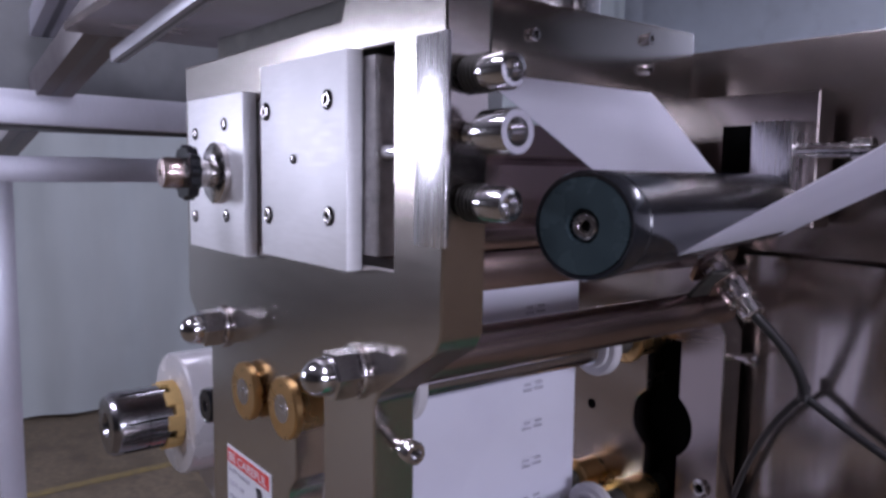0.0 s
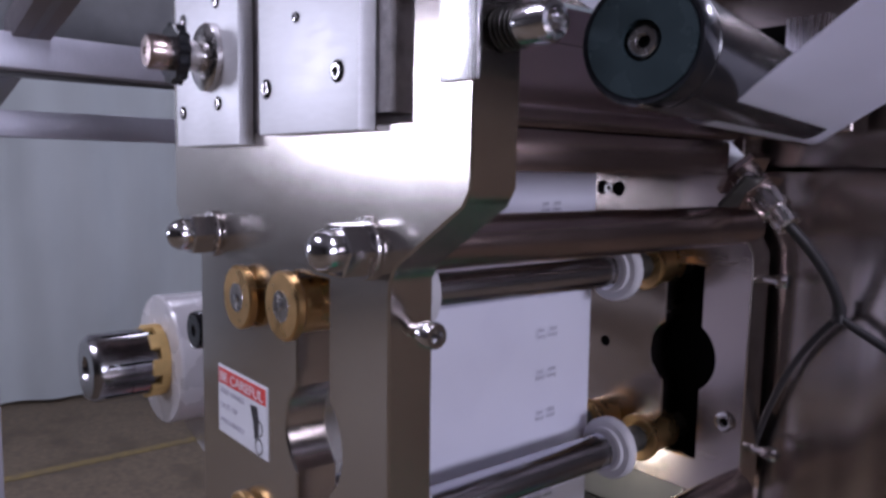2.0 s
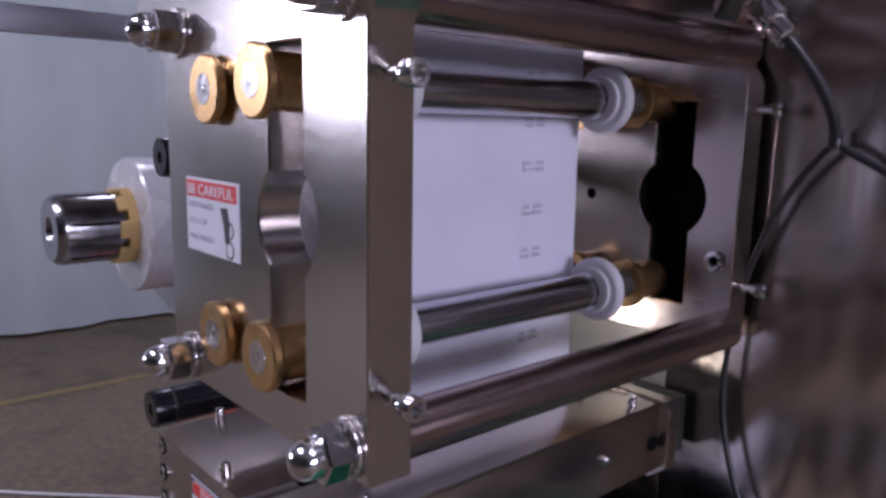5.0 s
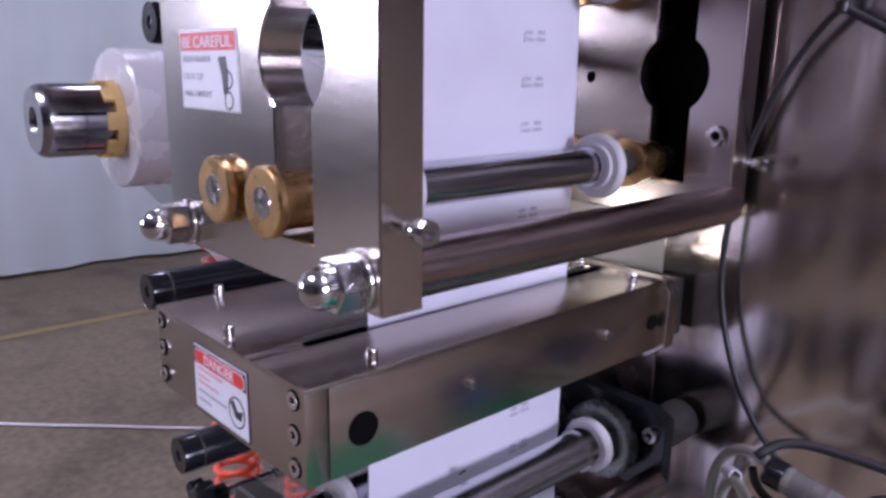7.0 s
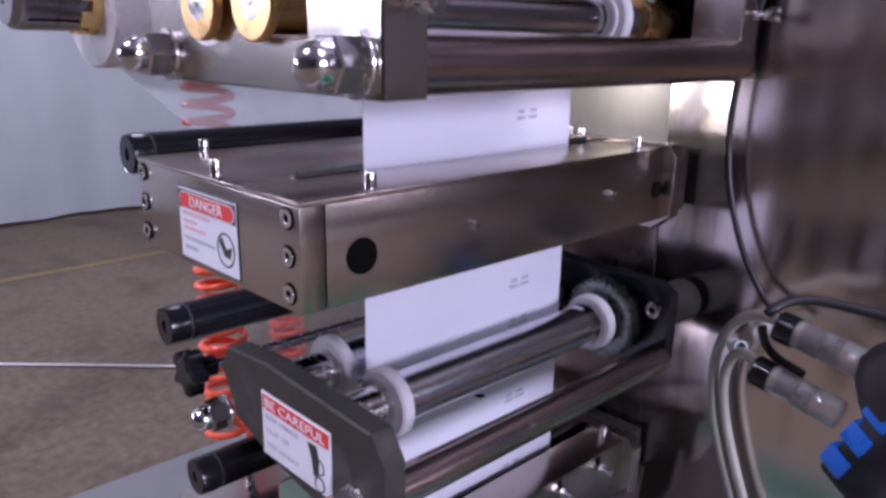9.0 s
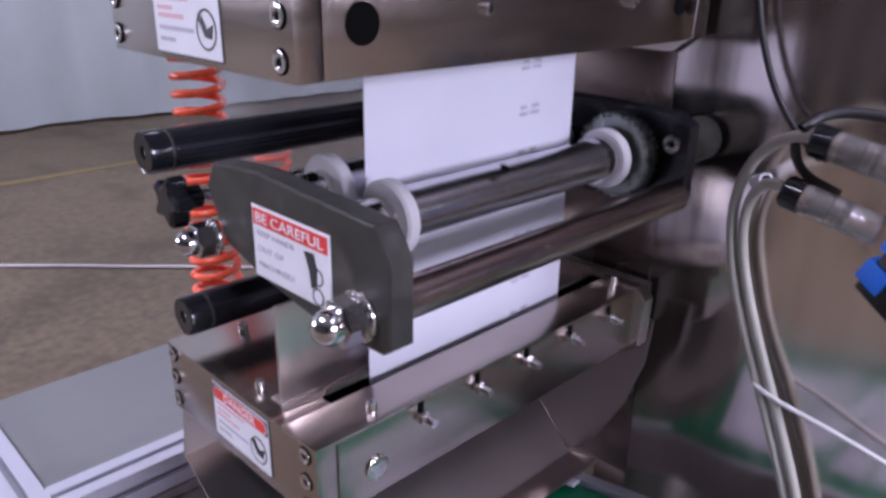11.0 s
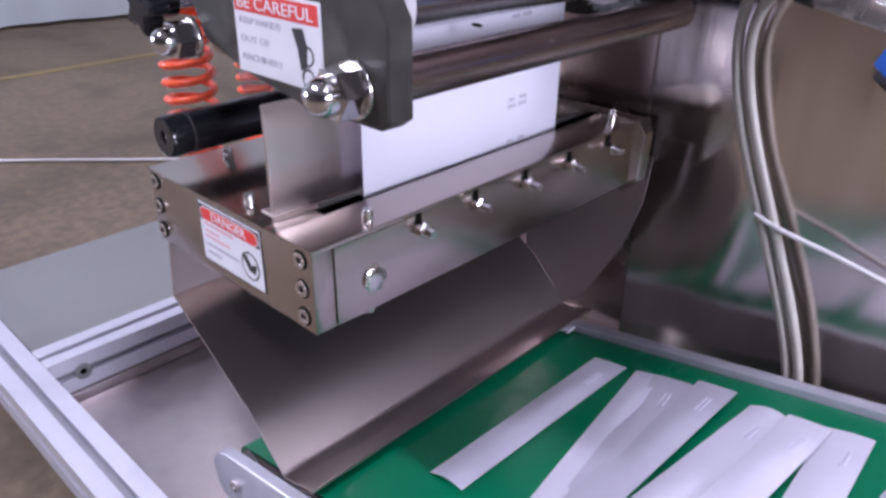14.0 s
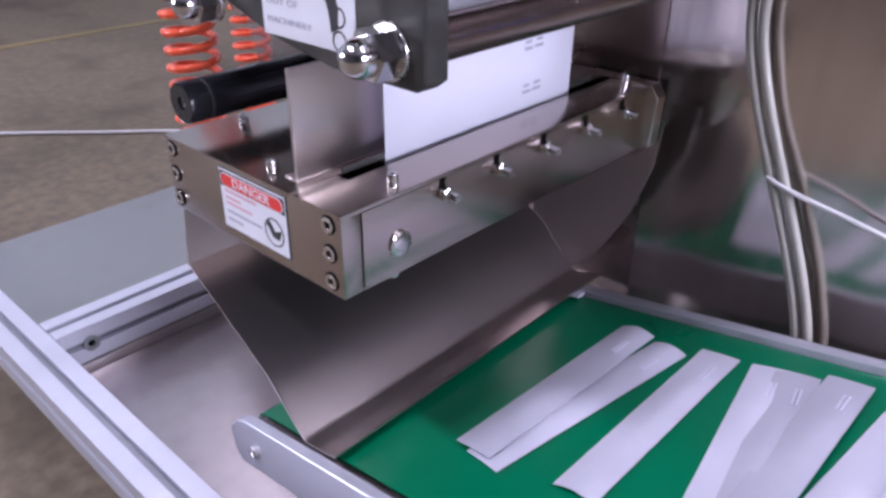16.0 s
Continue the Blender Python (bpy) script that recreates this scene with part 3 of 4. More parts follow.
part("slot", lathe([(0, 0.0003), (0.008, 0.0003), (0.008, 0), (0, 0)], (-0.072, IY0, 1.310), "-y", 20), M_HOLE, inner)
part("slot", lathe([(0, 0.0003), (0.008, 0.0003), (0.008, 0), (0, 0)], (-0.050, IY0, 1.309), "-y", 20), M_HOLE, inner)
socket_screw(inner, (-0.061, IY0 - 0.0005, 1.3095), "-y", 0.006, 0.004, "slot_screw")


# unseen lamp added behind the film for the bright patch on the back sheet
lamp = thing("work_lamp", "small added lamp, unseen behind the white film, lighting the steel", "lamp")
part("housing", box(-0.150, -0.105, 0.27, 0.33, 0.962, 0.985, 0.003), M_GREY, lamp)
part("stem", box(-0.15, -0.14, 0.33, PANEL_Y + 0.004, 0.968, 0.978, 0.001), M_SCREW, lamp)
part("lens", box(-0.1048, -0.1038, 0.275, 0.325, 0.965, 0.982, 0), glow("lamp_lens", (1.0, 0.97, 0.9), 1.5), lamp)
area_lamp("added_back_light", (-0.1025, 0.30, 0.9735), (-0.035, 0.49, 0.965), 0.045, 0.015, 0.2, (1.0, 0.96, 0.88))


# ---- tie rods with dome nuts ----
def tie_rod(x, z, r=0.018, y0=0.0402, y1=0.4398, face=Y0, s=1.0):
    th = thing("tie_rod", "brown-grey steel tie rod ending in a dome nut", "tie rod", (x, 0, z), "tie rods")
    part("bar", rod(r, y0, y1, 0, 0), M_ROD, th)
    cap_nut(th, (0, face, 0), "-y", s)
    return th


for tx, tz in ((-0.118, 1.272), (0.106, 1.280), (-0.116, 1.020), (0.110, 1.020)):
    tie_rod(tx - 0.003, tz, s=0.98)


# ---- pull rollers ----
def pull_roller(x, z, label="ground steel pull roller with white end rings and brass bearings"):
    th = thing("pull_roller", label, "roller", (x, 0, z), "pull rollers")
    part("shaft", rod(0.0165, 0.060, 0.375, 0, 0), M_SHAFT, th)
    part("collar", lathe([(0.012, 0.338), (0.0185, 0.338), (0.0185, 0.346), (0.012, 0.346)], (0, 0, 0), "y"), M_CHROME, th)
    for ya in (0.100, 0.347):
        part("end_ring", lathe([(0.012, ya), (0.021, ya), (0.022, ya + 0.003), (0.0285, ya + 0.003), (0.0305, ya + 0.005), (0.0305, ya + 0.013), (0.0285, ya + 0.015), (0.012, ya + 0.015)], (0, 0, 0), "y", 40), M_NYLON, th, "white nylon ring")
    part("stub", rod(0.0135, 0.376, 0.475, 0, 0), M_DARK, th)
    for ya, s in ((-0.002, 1), (0.40, 1)):
        hub = part("bearing", lathe([(0, ya), (0.0225, ya), (0.024, ya + 0.0012), (0.024, ya + 0.006), (0.0195, ya + 0.010), (0.0195, ya + 0.048), (0, ya + 0.048)], (0, 0, 0), "y", 40), M_BRASS, th, "brass flanged bearing")
        if ya < 0.1:
            part("shaft_end", lathe([(0, ya - 0.0004), (0.011, ya - 0.0004), (0.0115, ya + 0.001), (0, ya + 0.001)], (0, 0, 0), "y", 24), M_SCREW, hub)
            part("oil_point", lathe([(0, ya - 0.0012), (0.003, ya - 0.001), (0.0035, ya + 0.0001), (0, ya)], (0, 0, 0), "y", 12), M_CHROME, hub)
    return th


ROLLERS = []
for rx_, rz_, way_ in ((0.014, 1.233, -1), (-0.057, 1.229, 1), (0.016, 1.054, -1), (-0.053, 1.054, 1)):
    ROLLERS.append((pull_roller(rx_, rz_), rx_, rz_, 0.034, way_))


# ---- warning labels ----
def warning_label(at, w, h, danger):
    """A label in the plane y, its lower left corner at (x, y, z)."""
    x, y, z = at
    th = thing("warning_label", "white warning sticker with a red heading and pictogram, stuck on steel", "warning label", (x, y, z), "warning labels")
    part("backing", box(0, w, -0.0006, 0, 0, h, 0), M_BLACKINK if danger else M_WHITE, th)
    part("sheet", box(0.0012, w - 0.0012, -0.0009, -0.0006, 0.0012, h - 0.0012, 0), M_WHITE, th)
    top = h * (0.72 if danger else 0.74)
    if danger:
        part("heading_frame", box(0.002, w - 0.002, -0.0012, -0.0009, top - 0.001, h - 0.0025, 0), M_BLACKINK, th)
        hz, hr = (top + h - 0.0045) / 2, (h - 0.0045 - top) / 2
        part("heading_rim", extruded([arc(0.004 + hr, hz, hr + 0.0008, 90, 270) + arc(w - 0.004 - hr, hz, hr + 0.0008, -90, 90)], -0.00135, -0.0012, 0), M_WHITE, th)
        part("heading", extruded([arc(0.004 + hr, hz, hr, 90, 270) + arc(w - 0.004 - hr, hz, hr, -90, 90)], -0.0015, -0.00135, 0), M_RED, th, "red rounded heading field")
        words("DANGER", h * 0.2, (w * 0.22, -0.0016, top + 0.0018), M_WHITE, th, "heading_text", width=w * 0.56)
    else:
        part("heading", box(0.002, w - 0.002, -0.0012, -0.0009, top, h - 0.002, 0), M_RED, th, "red heading field")
        words("BE CAREFUL", h * 0.2, (w * 0.05, -0.0013, top + 0.0022), M_WHITE, th, "heading_text", width=w * 0.88)
    for i, (k, width) in enumerate(((0.60, 0.50), (0.38, 0.36), (0.16, 0.50)) if not danger else ((0.62, 0.48), (0.51, 0.24), (0.42, 0.40), (0.28, 0.54), (0.15, 0.24))):
        if danger:
            part("text_bar", box(w * 0.08, w * (0.08 + width), -0.0011, -0.0009, h * k, h * (k + 0.05), 0), M_PINKINK if i < 3 else M_INK, th)
        else:
            words(("KEEP HANDS", "OUT OF", "MACHINERY")[i], h * 0.115, (w * 0.06, -0.0011, h * k), M_INK, th, "text_line", width=w * width)
    cx, cz = w * 0.80, h * 0.26
    if danger:
        part("pictogram_ring", lathe([(h * 0.20, -0.0002), (h * 0.225, -0.0002), (h * 0.225, 0.0003), (h * 0.20, 0.0003)], (cx, -0.001, cz + h * 0.08), "y", 28), M_BLACKINK, th)
        part("pictogram_palm", extruded([[(cx - 0.009, cz + 0.010), (cx - 0.005, cz + 0.013), (cx + 0.001, cz + 0.005), (cx + 0.009, cz + 0.008), (cx + 0.006, cz - 0.001), (cx - 0.002, cz)]], -0.0013, -0.0009, 0), M_BLACKINK, th)
    else:
        part("pictogram_palm", extruded([[(cx - 0.010, cz + 0.022), (cx + 0.001, cz + 0.023), (cx + 0.004, cz + 0.012), (cx + 0.003, cz), (cx - 0.003, cz - 0.003), (cx - 0.005, cz + 0.010)]], -0.0013, -0.0009, 0), M_BLACKINK, th)
        for k in (0.007, -0.007):
            part("pictogram_roller", lathe([(0.0052, -0.0002), (0.0064, -0.0002), (0.0064, 0.0003), (0.0052, 0.0003)], (cx + 0.004, -0.001, cz + k), "y", 24), M_BLACKINK, th)
    return th


warning_label((-0.115, Y0, 1.109), 0.089, 0.056, False)
warning_label((-0.106, 0.0, 0.870), 0.089, 0.056, True)
warning_label((-0.047, 0.028, 0.715), 0.092, 0.054, False)
warning_label((-0.113, 0.016, 0.550), 0.087, 0.053, True)


# ---- black guide rollers ----
def guide_roller(x, z, y0, y1, r, label, bolt=0.007):
    th = thing("guide_roller", label, "roller", (x, 0, z), "guide rollers")
    part("tube", rod(r, y0 + 0.0205, y1, 0, 0, 0.001, 40), M_BLACK, th)
    part("groove_ring", rod(r - 0.0012, y0 + 0.018, y0 + 0.021, 0, 0, 0.0002, 40), M_DARK, th)
    part("cap_rim", lathe([(r * 0.88, y0 + 0.0008), (r * 0.96, y0 + 0.0002), (r, y0 + 0.003), (r, y0 + 0.018), (r * 0.88, y0 + 0.018)], (0, 0, 0), "y", 40), M_BLACK, th)
    cap = part("end_cap", lathe([(0, y0 + 0.006), (r * 0.30, y0 + 0.006), (r * 0.32, y0), (r * 0.87, y0), (r * 0.875, y0 + 0.018), (0, y0 + 0.018)], (0, 0, 0), "y", 40), M_CAP if r > 0.02 else M_BLACK, th)
    socket_screw(cap, (0, y0 + 0.006, 0), "-y", r * 0.24, 0.004, "end_bolt")
    return th


# the feed roller stands at a slant, so that the film turns on it
SLANT = radians(15)
feed_roller = guide_roller(0.262, 1.385, 0.046, 0.400, 0.029, "thick black film guide roller with a bolted end cap")
part("end_shaft", rod(0.008, 0.400, 0.462, 0, 0), M_SCREW, feed_roller)
feed_roller.matrix_basis = pose(0.262, 0.046, 1.385, 0, 0, 15) @ pose(0, -0.046, 0)
guide_roller(-0.252, 0.929, 0.020, 0.47, 0.0185, "black anodised film guide roller")
guide_roller(-0.203, 0.777, 0.020, 0.47, 0.0185, "black anodised film guide roller")
guide_roller(-0.163, 0.640, 0.020, 0.47, 0.0175, "black anodised film guide roller")
guide_roller(-0.202, 1.175, 0.020, 0.47, 0.0175, "black anodised film guide roller")

# ---- film reel ----
reel = thing("film_reel", "half-used roll of pale film on a chromed shaft chuck", "film reel", m=pose(-0.492, 0.085, 1.078) @ Matrix.Scale(1.34, 4))
part("roll", lathe([(0.034, 0.0), (0.060, 0.0), (0.0615, 0.002), (0.0615, 0.26), (0.034, 0.26)], (0, 0, 0), "y", 56), M_PVC, reel)
part("core", lathe([(0.0285, -0.008), (0.0335, -0.008), (0.0335, 0.258), (0.0285, 0.258)], (0, 0, 0), "y", 48), M_CARD, reel)
chuck = part("chuck", lathe([(0, -0.062), (0.010, -0.062), (0.012, -0.066), (0.0272, -0.066), (0.0303, -0.062), (0.0312, -0.058), (0.0312, -0.034), (0.0304, -0.0335), (0.0304, -0.0325), (0.0312, -0.032), (0.0312, -0.014), (0.0275, -0.012), (0.0275, 0.25), (0, 0.25)], (0, 0, 0), "y", 48), M_GUN, reel, "turned dark steel chuck")
for k in range(6):
    bmk = box(-0.0012, 0.0012, -0.055, -0.015, 0.0306, 0.0315, 0)
    bmk.transform(Matrix.Rotation(2 * math.pi * (k + 0.3) / 6, 4, "Y"))
    part("groove", bmk, M_HOLE, chuck)
part("centre_hole", lathe([(0, -0.0625), (0.0095, -0.0625), (0, -0.0622)], (0, 0, 0), "y", 20), M_HOLE, chuck)
for k in range(8):
    a = 2 * math.pi * k / 8
    bmk = box(-0.0075, 0.0075, -0.016, 0.0, 0.0292, 0.0335, 0.001)
    bmk.transform(Matrix.Rotation(a, 4, "Y"))
    part("jaw", bmk, M_CARD, reel)
part("spindle", rod(0.011, 0.261, 0.6, 0, 0), M_ROD, reel)

reel_stand = thing("reel_bracket", "steel arm carrying the film reel's spindle", "bracket")
part("arm", box(-0.56, 0.0, 0.882, 0.90, 1.03, 1.12, 0.003), M_PLATE, reel_stand)
part("pad", box(-0.05, 0.0, 0.86, 0.8815, 1.02, 1.13, 0.003), M_PLATE, reel_stand)

clear_web = thing("clear_film_web", "hazy clear film running from the reel down over the black rollers", "film")
REEL_PATH = [(-0.538, 1.010), (-0.450, 0.9825), (-0.360, 0.955), (-0.285, 0.936), (-0.2712, 0.928), (-0.2670, 0.918), (-0.245, 0.850), (-0.2225, 0.779), (-0.2215, 0.773), (-0.202, 0.710), (-0.1812, 0.641), (-0.1795, 0.634)]
part("web", sheet_strip(REEL_PATH, 0.112, 0.41, 0.0003), M_HAZE, clear_web)

# ---- sealing box ----
def seal_box(y0, y1, x0, x1, z0, z1, cutter):
    th = thing("sealing_box", "long brushed steel sealing box with screwed end plate and film slot" if not cutter else "long brushed steel cutter box with a film slot and side screws", "machine box", (0, 0, 0), "film boxes")
    e = 0.018
    lid = 0.0032
    part("end_plate", box(x0, x1, y0, y0 + e, z0, z1 - lid - 0.0002, 0.0008), M_BOX, th)
    part("front_wall", box(x1 - 0.012, x1 + 0.001, y0 + e + 0.0006, y1 - 0.012, z0 + 0.0005, z1 - lid - 0.0002, 0.0008), M_BOX, th)
    part("rear_wall", box(x0, x0 + 0.012, y0 + e + 0.0006, y1 - 0.012, z0 + 0.0005, z1 - lid - 0.0002, 0.0008), M_BOX, th)
    part("front_cover", box(-0.008, x1 + 0.001, y0 - 0.0008, y1 - 0.012, z1 - lid, z1, 0.0007), M_BOX, th)
    part("rear_cover", box(x0 - 0.0008, -0.022, y0 - 0.0008, y1 - 0.012, z1 - lid, z1 - 0.0004, 0.0007), M_BOX, th)
    part("cover_joint", box(-0.0218, -0.0082, y0 - 0.0006, y0 + 0.045, z1 - lid, z1 - 0.0005, 0.0004), M_BOX, th)
    part("slot_edge", box(-0.0225, -0.0205, y0 + 0.05, y1 - 0.03, z1 - 0.001, z1 + 0.0035, 0.0005), M_DARK, th)
    # black filling painted as the shade inside the box
    part("inside", box(x0 + 0.013, x1 - 0.013, y0 + e + 0.001, y1 - 0.02, z0 + 0.004, z1 - 0.012, 0), M_HOLE, th)
    part("mounting_flange", extruded([[(x0, z0 - 0.010), (x1 - 0.006, z0 - 0.010), (x1 + 0.012, z0 + 0.004), (x1 + 0.014, z1 - 0.010), (x1 + 0.006, z1 + 0.002), (x0, z1 + 0.002)]], y1 - 0.0118, y1 + 0.006, 0.001), M_BOX, th)
    part("standoff", box(x0 + 0.02, x1 - 0.01, y1 + 0.0062, PANEL_Y - 0.003, z0, z1 - 0.01, 0.002), M_DARK, th)
    for k in (0.16, 0.5, 0.84):
        for sx in (x0 + 0.0085, x1 - 0.013):
            part("bore", lathe([(0, 0.0001), (0.0074, 0.0001), (0.0074, 0.0006), (0, 0.0006)], (sx, y0, z0 + (z1 - z0) * k), "-y", 20), M_HOLE, th)
            socket_screw(th, (sx, y0 - 0.0007, z0 + (z1 - z0) * k), "-y", 0.0062, 0.0010)
    return th


B1 = seal_box(0.0, 0.425, -0.178, 0.058, 0.866, 0.938, False)
for sx, sy in ((-0.166, 0.052), (-0.060, 0.008), (0.048, 0.062), (0.046, 0.385), (-0.030, 0.40), (-0.045, 0.40)):
    socket_screw(B1, (sx, sy, 0.937), "z", 0.0042, 0.012, "top_screw")
for sy, r in ((0.046, 0.0125), (0.405, 0.008)):
    part("side_hole", lathe([(0, 0.0002), (r, 0.0002), (r, 0.0008), (0, 0.0008)], (0.059, sy, 0.897), "x", 28), M_HOLE, B1)
for sy in (0.150, 0.325):
    socket_screw(B1, (0.059, sy, 0.902), "x", 0.0048, 0.005, "side_screw")

B2 = seal_box(0.016, 0.438, -0.192, 0.034, 0.541, 0.608, True)
for sx, sy in ((-0.162, 0.075), (-0.060, 0.030), (0.024, 0.075), (0.012, 0.42)):
    socket_screw(B2, (sx, sy, 0.606), "z", 0.0042, 0.012, "top_screw")
part("plug", lathe([(0, 0), (0.0105, 0), (0.0105, 0.0022), (0.0090, 0.0032), (0, 0.0032)], (0.035, 0.070, 0.567), "x", 28), M_SCREW, B2, "round steel plug")
for k in range(5):
    sy = 0.116 + 0.0655 * k
    part("keyway", box(0.0352, 0.0358, sy - 0.003, sy + 0.003, 0.596, 0.605, 0), M_HOLE, B2)
    st = part("stud", lathe([(0, 0), (0.0038, 0), (0.0038, 0.018), (0, 0.018)], (0.034, sy, 0.593), "x", 14), M_SCREW, B2)
    bm = hexring(0.0105, 0.003, 0.009, 0.0006)
    bm.transform(Matrix.Translation((0.034, sy, 0.593)) @ AXES["x"])
    part("stud_nut", bm, M_CHROME, st)
for sy in (0.075, 0.43):
    socket_screw(B2, (0.022, sy, 0.541), "-z", 0.0045, 0.010, "bottom_screw")
guide = thing("film_guide", "upright thin stainless film guide standing on the cutter box", "guide plate")
part("blade", box(-0.034, -0.031, 0.031, 0.126, 0.6095, 0.692, 0.0008), M_TRAY, guide)
part("foot", box(-0.046, -0.031, 0.031, 0.126, 0.6073, 0.6093, 0.0005), M_TRAY, guide)

# ---- second pull unit ----
P2 = thing("side_plate", "dark steel side plate with eased corners", "machine plate")
part("plate", extruded([[(-0.112, 0.768), (-0.090, 0.728), (-0.04, 0.713), (0.02, 0.703), (0.094, 0.703), (0.102, 0.709), (0.102, 0.765), (0.088, 0.786), (-0.04, 0.793), (-0.1, 0.788)]], 0.028, 0.048, 0.0015), M_DARK, P2)
G2 = thing("gear_plate", "black inner plate carrying a toothed gear", "machine plate")
part("plate", extruded([[(-0.13, 0.708), (0.058, 0.708), (0.066, 0.716), (0.082, 0.722), (0.082, 0.792), (0.066, 0.802), (-0.13, 0.808)]], 0.412, 0.428, 0.0015), M_BLACK, G2)
part("standoff", rod(0.022, 0.4282, PANEL_Y - 0.003, 0.058, 0.768), M_DARK, G2)
socket_screw(G2, (0.065, 0.412, 0.773), "-y", 0.0085, 0.005, "bolt")


def gear(cx, cz, r, y0, y1, teeth=34):
    pts = []
    for i in range(teeth):
        for da, k in ((0.0, 1.0), (0.28, 1.0), (0.42, 0.9), (0.86, 0.9)):
            a = 2 * math.pi * (i + da) / teeth
            pts.append((cx + r * k * math.cos(a), cz + r * k * math.sin(a)))
    return extruded([pts], y0, y1, 0)


def small_roller(x, z, geared):
    th = thing("pull_roller", "ground steel roller with white nylon flanges", "roller", (x, 0, z), "pull rollers")
    part("shaft", rod(0.0200, 0.1082, 0.3655, 0, 0), M_TURNED, th)
    part("collar", lathe([(0.01, 0.350), (0.0225, 0.350), (0.0225, 0.3655), (0.01, 0.366)], (0, 0, 0), "y"), M_CHROME, th)
    for ya in (0.096, 0.366):
        ring_ = part("end_ring", lathe([(0.010, ya), (0.0265, ya), (0.0285, ya + 0.002), (0.0285, ya + 0.010), (0.0265, ya + 0.012), (0.010, ya + 0.012)], (0, 0, 0), "y", 40), M_NYLON, th, "white nylon flange")
        part("screw_hole", lathe([(0, 0.0002), (0.0045, 0.0002), (0.0045, 0), (0, 0)], (0, ya + 0.007, 0), None or "y", 12, turn=Matrix.Rotation(radians(35), 4, "Y") @ Matrix.Translation((0, ya + 0.0075, 0.0285))), M_HOLE, ring_)
    part("hub", rod(0.0175, 0.060, 0.0958, 0, 0), M_SCREW, th)
    part("journal", rod(0.009, 0.0482, 0.0598, 0, 0), M_DARK, th)
    part("rear_journal", rod(0.009, 0.3782, 0.4118, 0, 0), M_DARK, th)
    if geared:
        part("gear", gear(0, 0, 0.0415, 0.386, 0.402), M_GEAR, th, "dark toothed gear wheel")
    return th


ROLLERS.append((small_roller(0.016, 0.757, True), 0.016, 0.757, 0.034, -1))
ROLLERS.append((small_roller(-0.056, 0.762, False), -0.056, 0.762, 0.034, 1))
tie_rod(0.074, 0.724, 0.0145, 0.0482, 0.4118, 0.028, 0.92)
tie_rod(-0.108, 0.727, 0.0145, 0.0482, 0.4118, 0.028, 0.80)

star = thing("star_knob", "black five-lobed plastic star knob", "knob", (-0.170, 0, 0.742))
pts = []
for i in range(60):
    a = 2 * math.pi * i / 60
    r = 0.0185 + 0.0045 * math.cos(5 * a)
    pts.append((r * math.cos(a), r * math.sin(a)))
part("lobed_grip", extruded([pts], 0.018, 0.036, 0.003), M_BLACK, star)
part("boss", rod(0.010, 0.036, 0.05, 0, 0, 0.001, 24), M_BLACK, star)
part("spindle", rod(0.005, 0.05, 0.45, 0, 0, 0.001, 16), M_SCREW, star)

# ---- film web ----
WX = -0.0195
WEB_Y0, WEB_Y1 = 0.109, 0.364


film = thing("film_web", "white printed packaging film running down through the rollers", "film")
zs = [0.60 + 0.75 * i / 60 for i in range(61)]
part("web", sheet_strip([(WX + 0.0015 * math.sin(9 * z) * (1 if 1.06 < z < 1.22 else 0), z) for z in zs], WEB_Y0, WEB_Y1), M_FILM, film)
BR, BX, BZ = 0.0296, 0.262, 1.385


def feed_web():
    """The film from the nip down to the slanting roller, round its underside and away."""
    bm = bmesh.new()
    arc_ = [(BX + BR * math.cos(radians(a)), BZ + BR * math.sin(radians(a))) for a in range(165, 274, 9)]
    n_ = 14
    rows_ = []
    for j in range(n_ + 1):
        y = 0.165 + 0.225 * j / n_
        back = math.tan(SLANT) * (y - 0.046)
        row = [(0.03, y, 1.507), (0.056, y, 1.483)]
        for i, (x, z) in enumerate(arc_):
            row.append((x - back, y - 0.018 * i / len(arc_), z))
        rows_.append([bm.verts.new(p) for p in row])
    for a, b in zip(rows_, rows_[1:]):
        for i in range(len(a) - 1):
            bm.faces.new((a[i], a[i + 1], b[i + 1], b[i]))
    bm.normal_update()
    bmesh.ops.solidify(bm, geom=bm.faces[:], thickness=0.0006)
    return bm


def leaving_web():
    """The broad film that leaves the slanting roller's underside."""
    bm = bmesh.new()
    n_ = 14
    rows_ = []
    for j in range(n_ + 1):
        y = 0.165 + 0.31 * j / n_
        back = math.tan(SLANT) * (y - 0.046)
        row = [(BX + BR * math.cos(radians(a)) - back, y - 0.018, BZ + BR * math.sin(radians(a))) for a in (273, 282, 291)]
        for run, z in ((0.050, 1.3705), (0.138, 1.402), (0.44, 1.512), (0.76, 1.63)):
            row.append((BX - back + run * math.cos(2 * SLANT), y - 0.018 - run * math.sin(2 * SLANT), z))
        rows_.append([bm.verts.new(p) for p in row])
    for a, b in zip(rows_, rows_[1:]):
        for i in range(len(a) - 1):
            bm.faces.new((a[i], a[i + 1], b[i + 1], b[i]))
    bm.normal_update()
    bmesh.ops.solidify(bm, geom=bm.faces[:], thickness=0.0006)
    return bm


part("feed_web", feed_web(), M_FILM, film)
part("leaving_web", leaving_web(), M_FILM, film)

# ---- chute under the cutter ----
chute = thing("discharge_chute", "bent stainless sheet chute below the cutter box", "chute")
part("sheet", sheet_strip([(-0.200, 0.540), (-0.212, 0.468), (-0.098, 0.394), (-0.052, 0.3475), (-0.047, 0.3450), (-0.006, 0.3535)], 0.026, 0.455, 0.002), M_TRAY, chute)
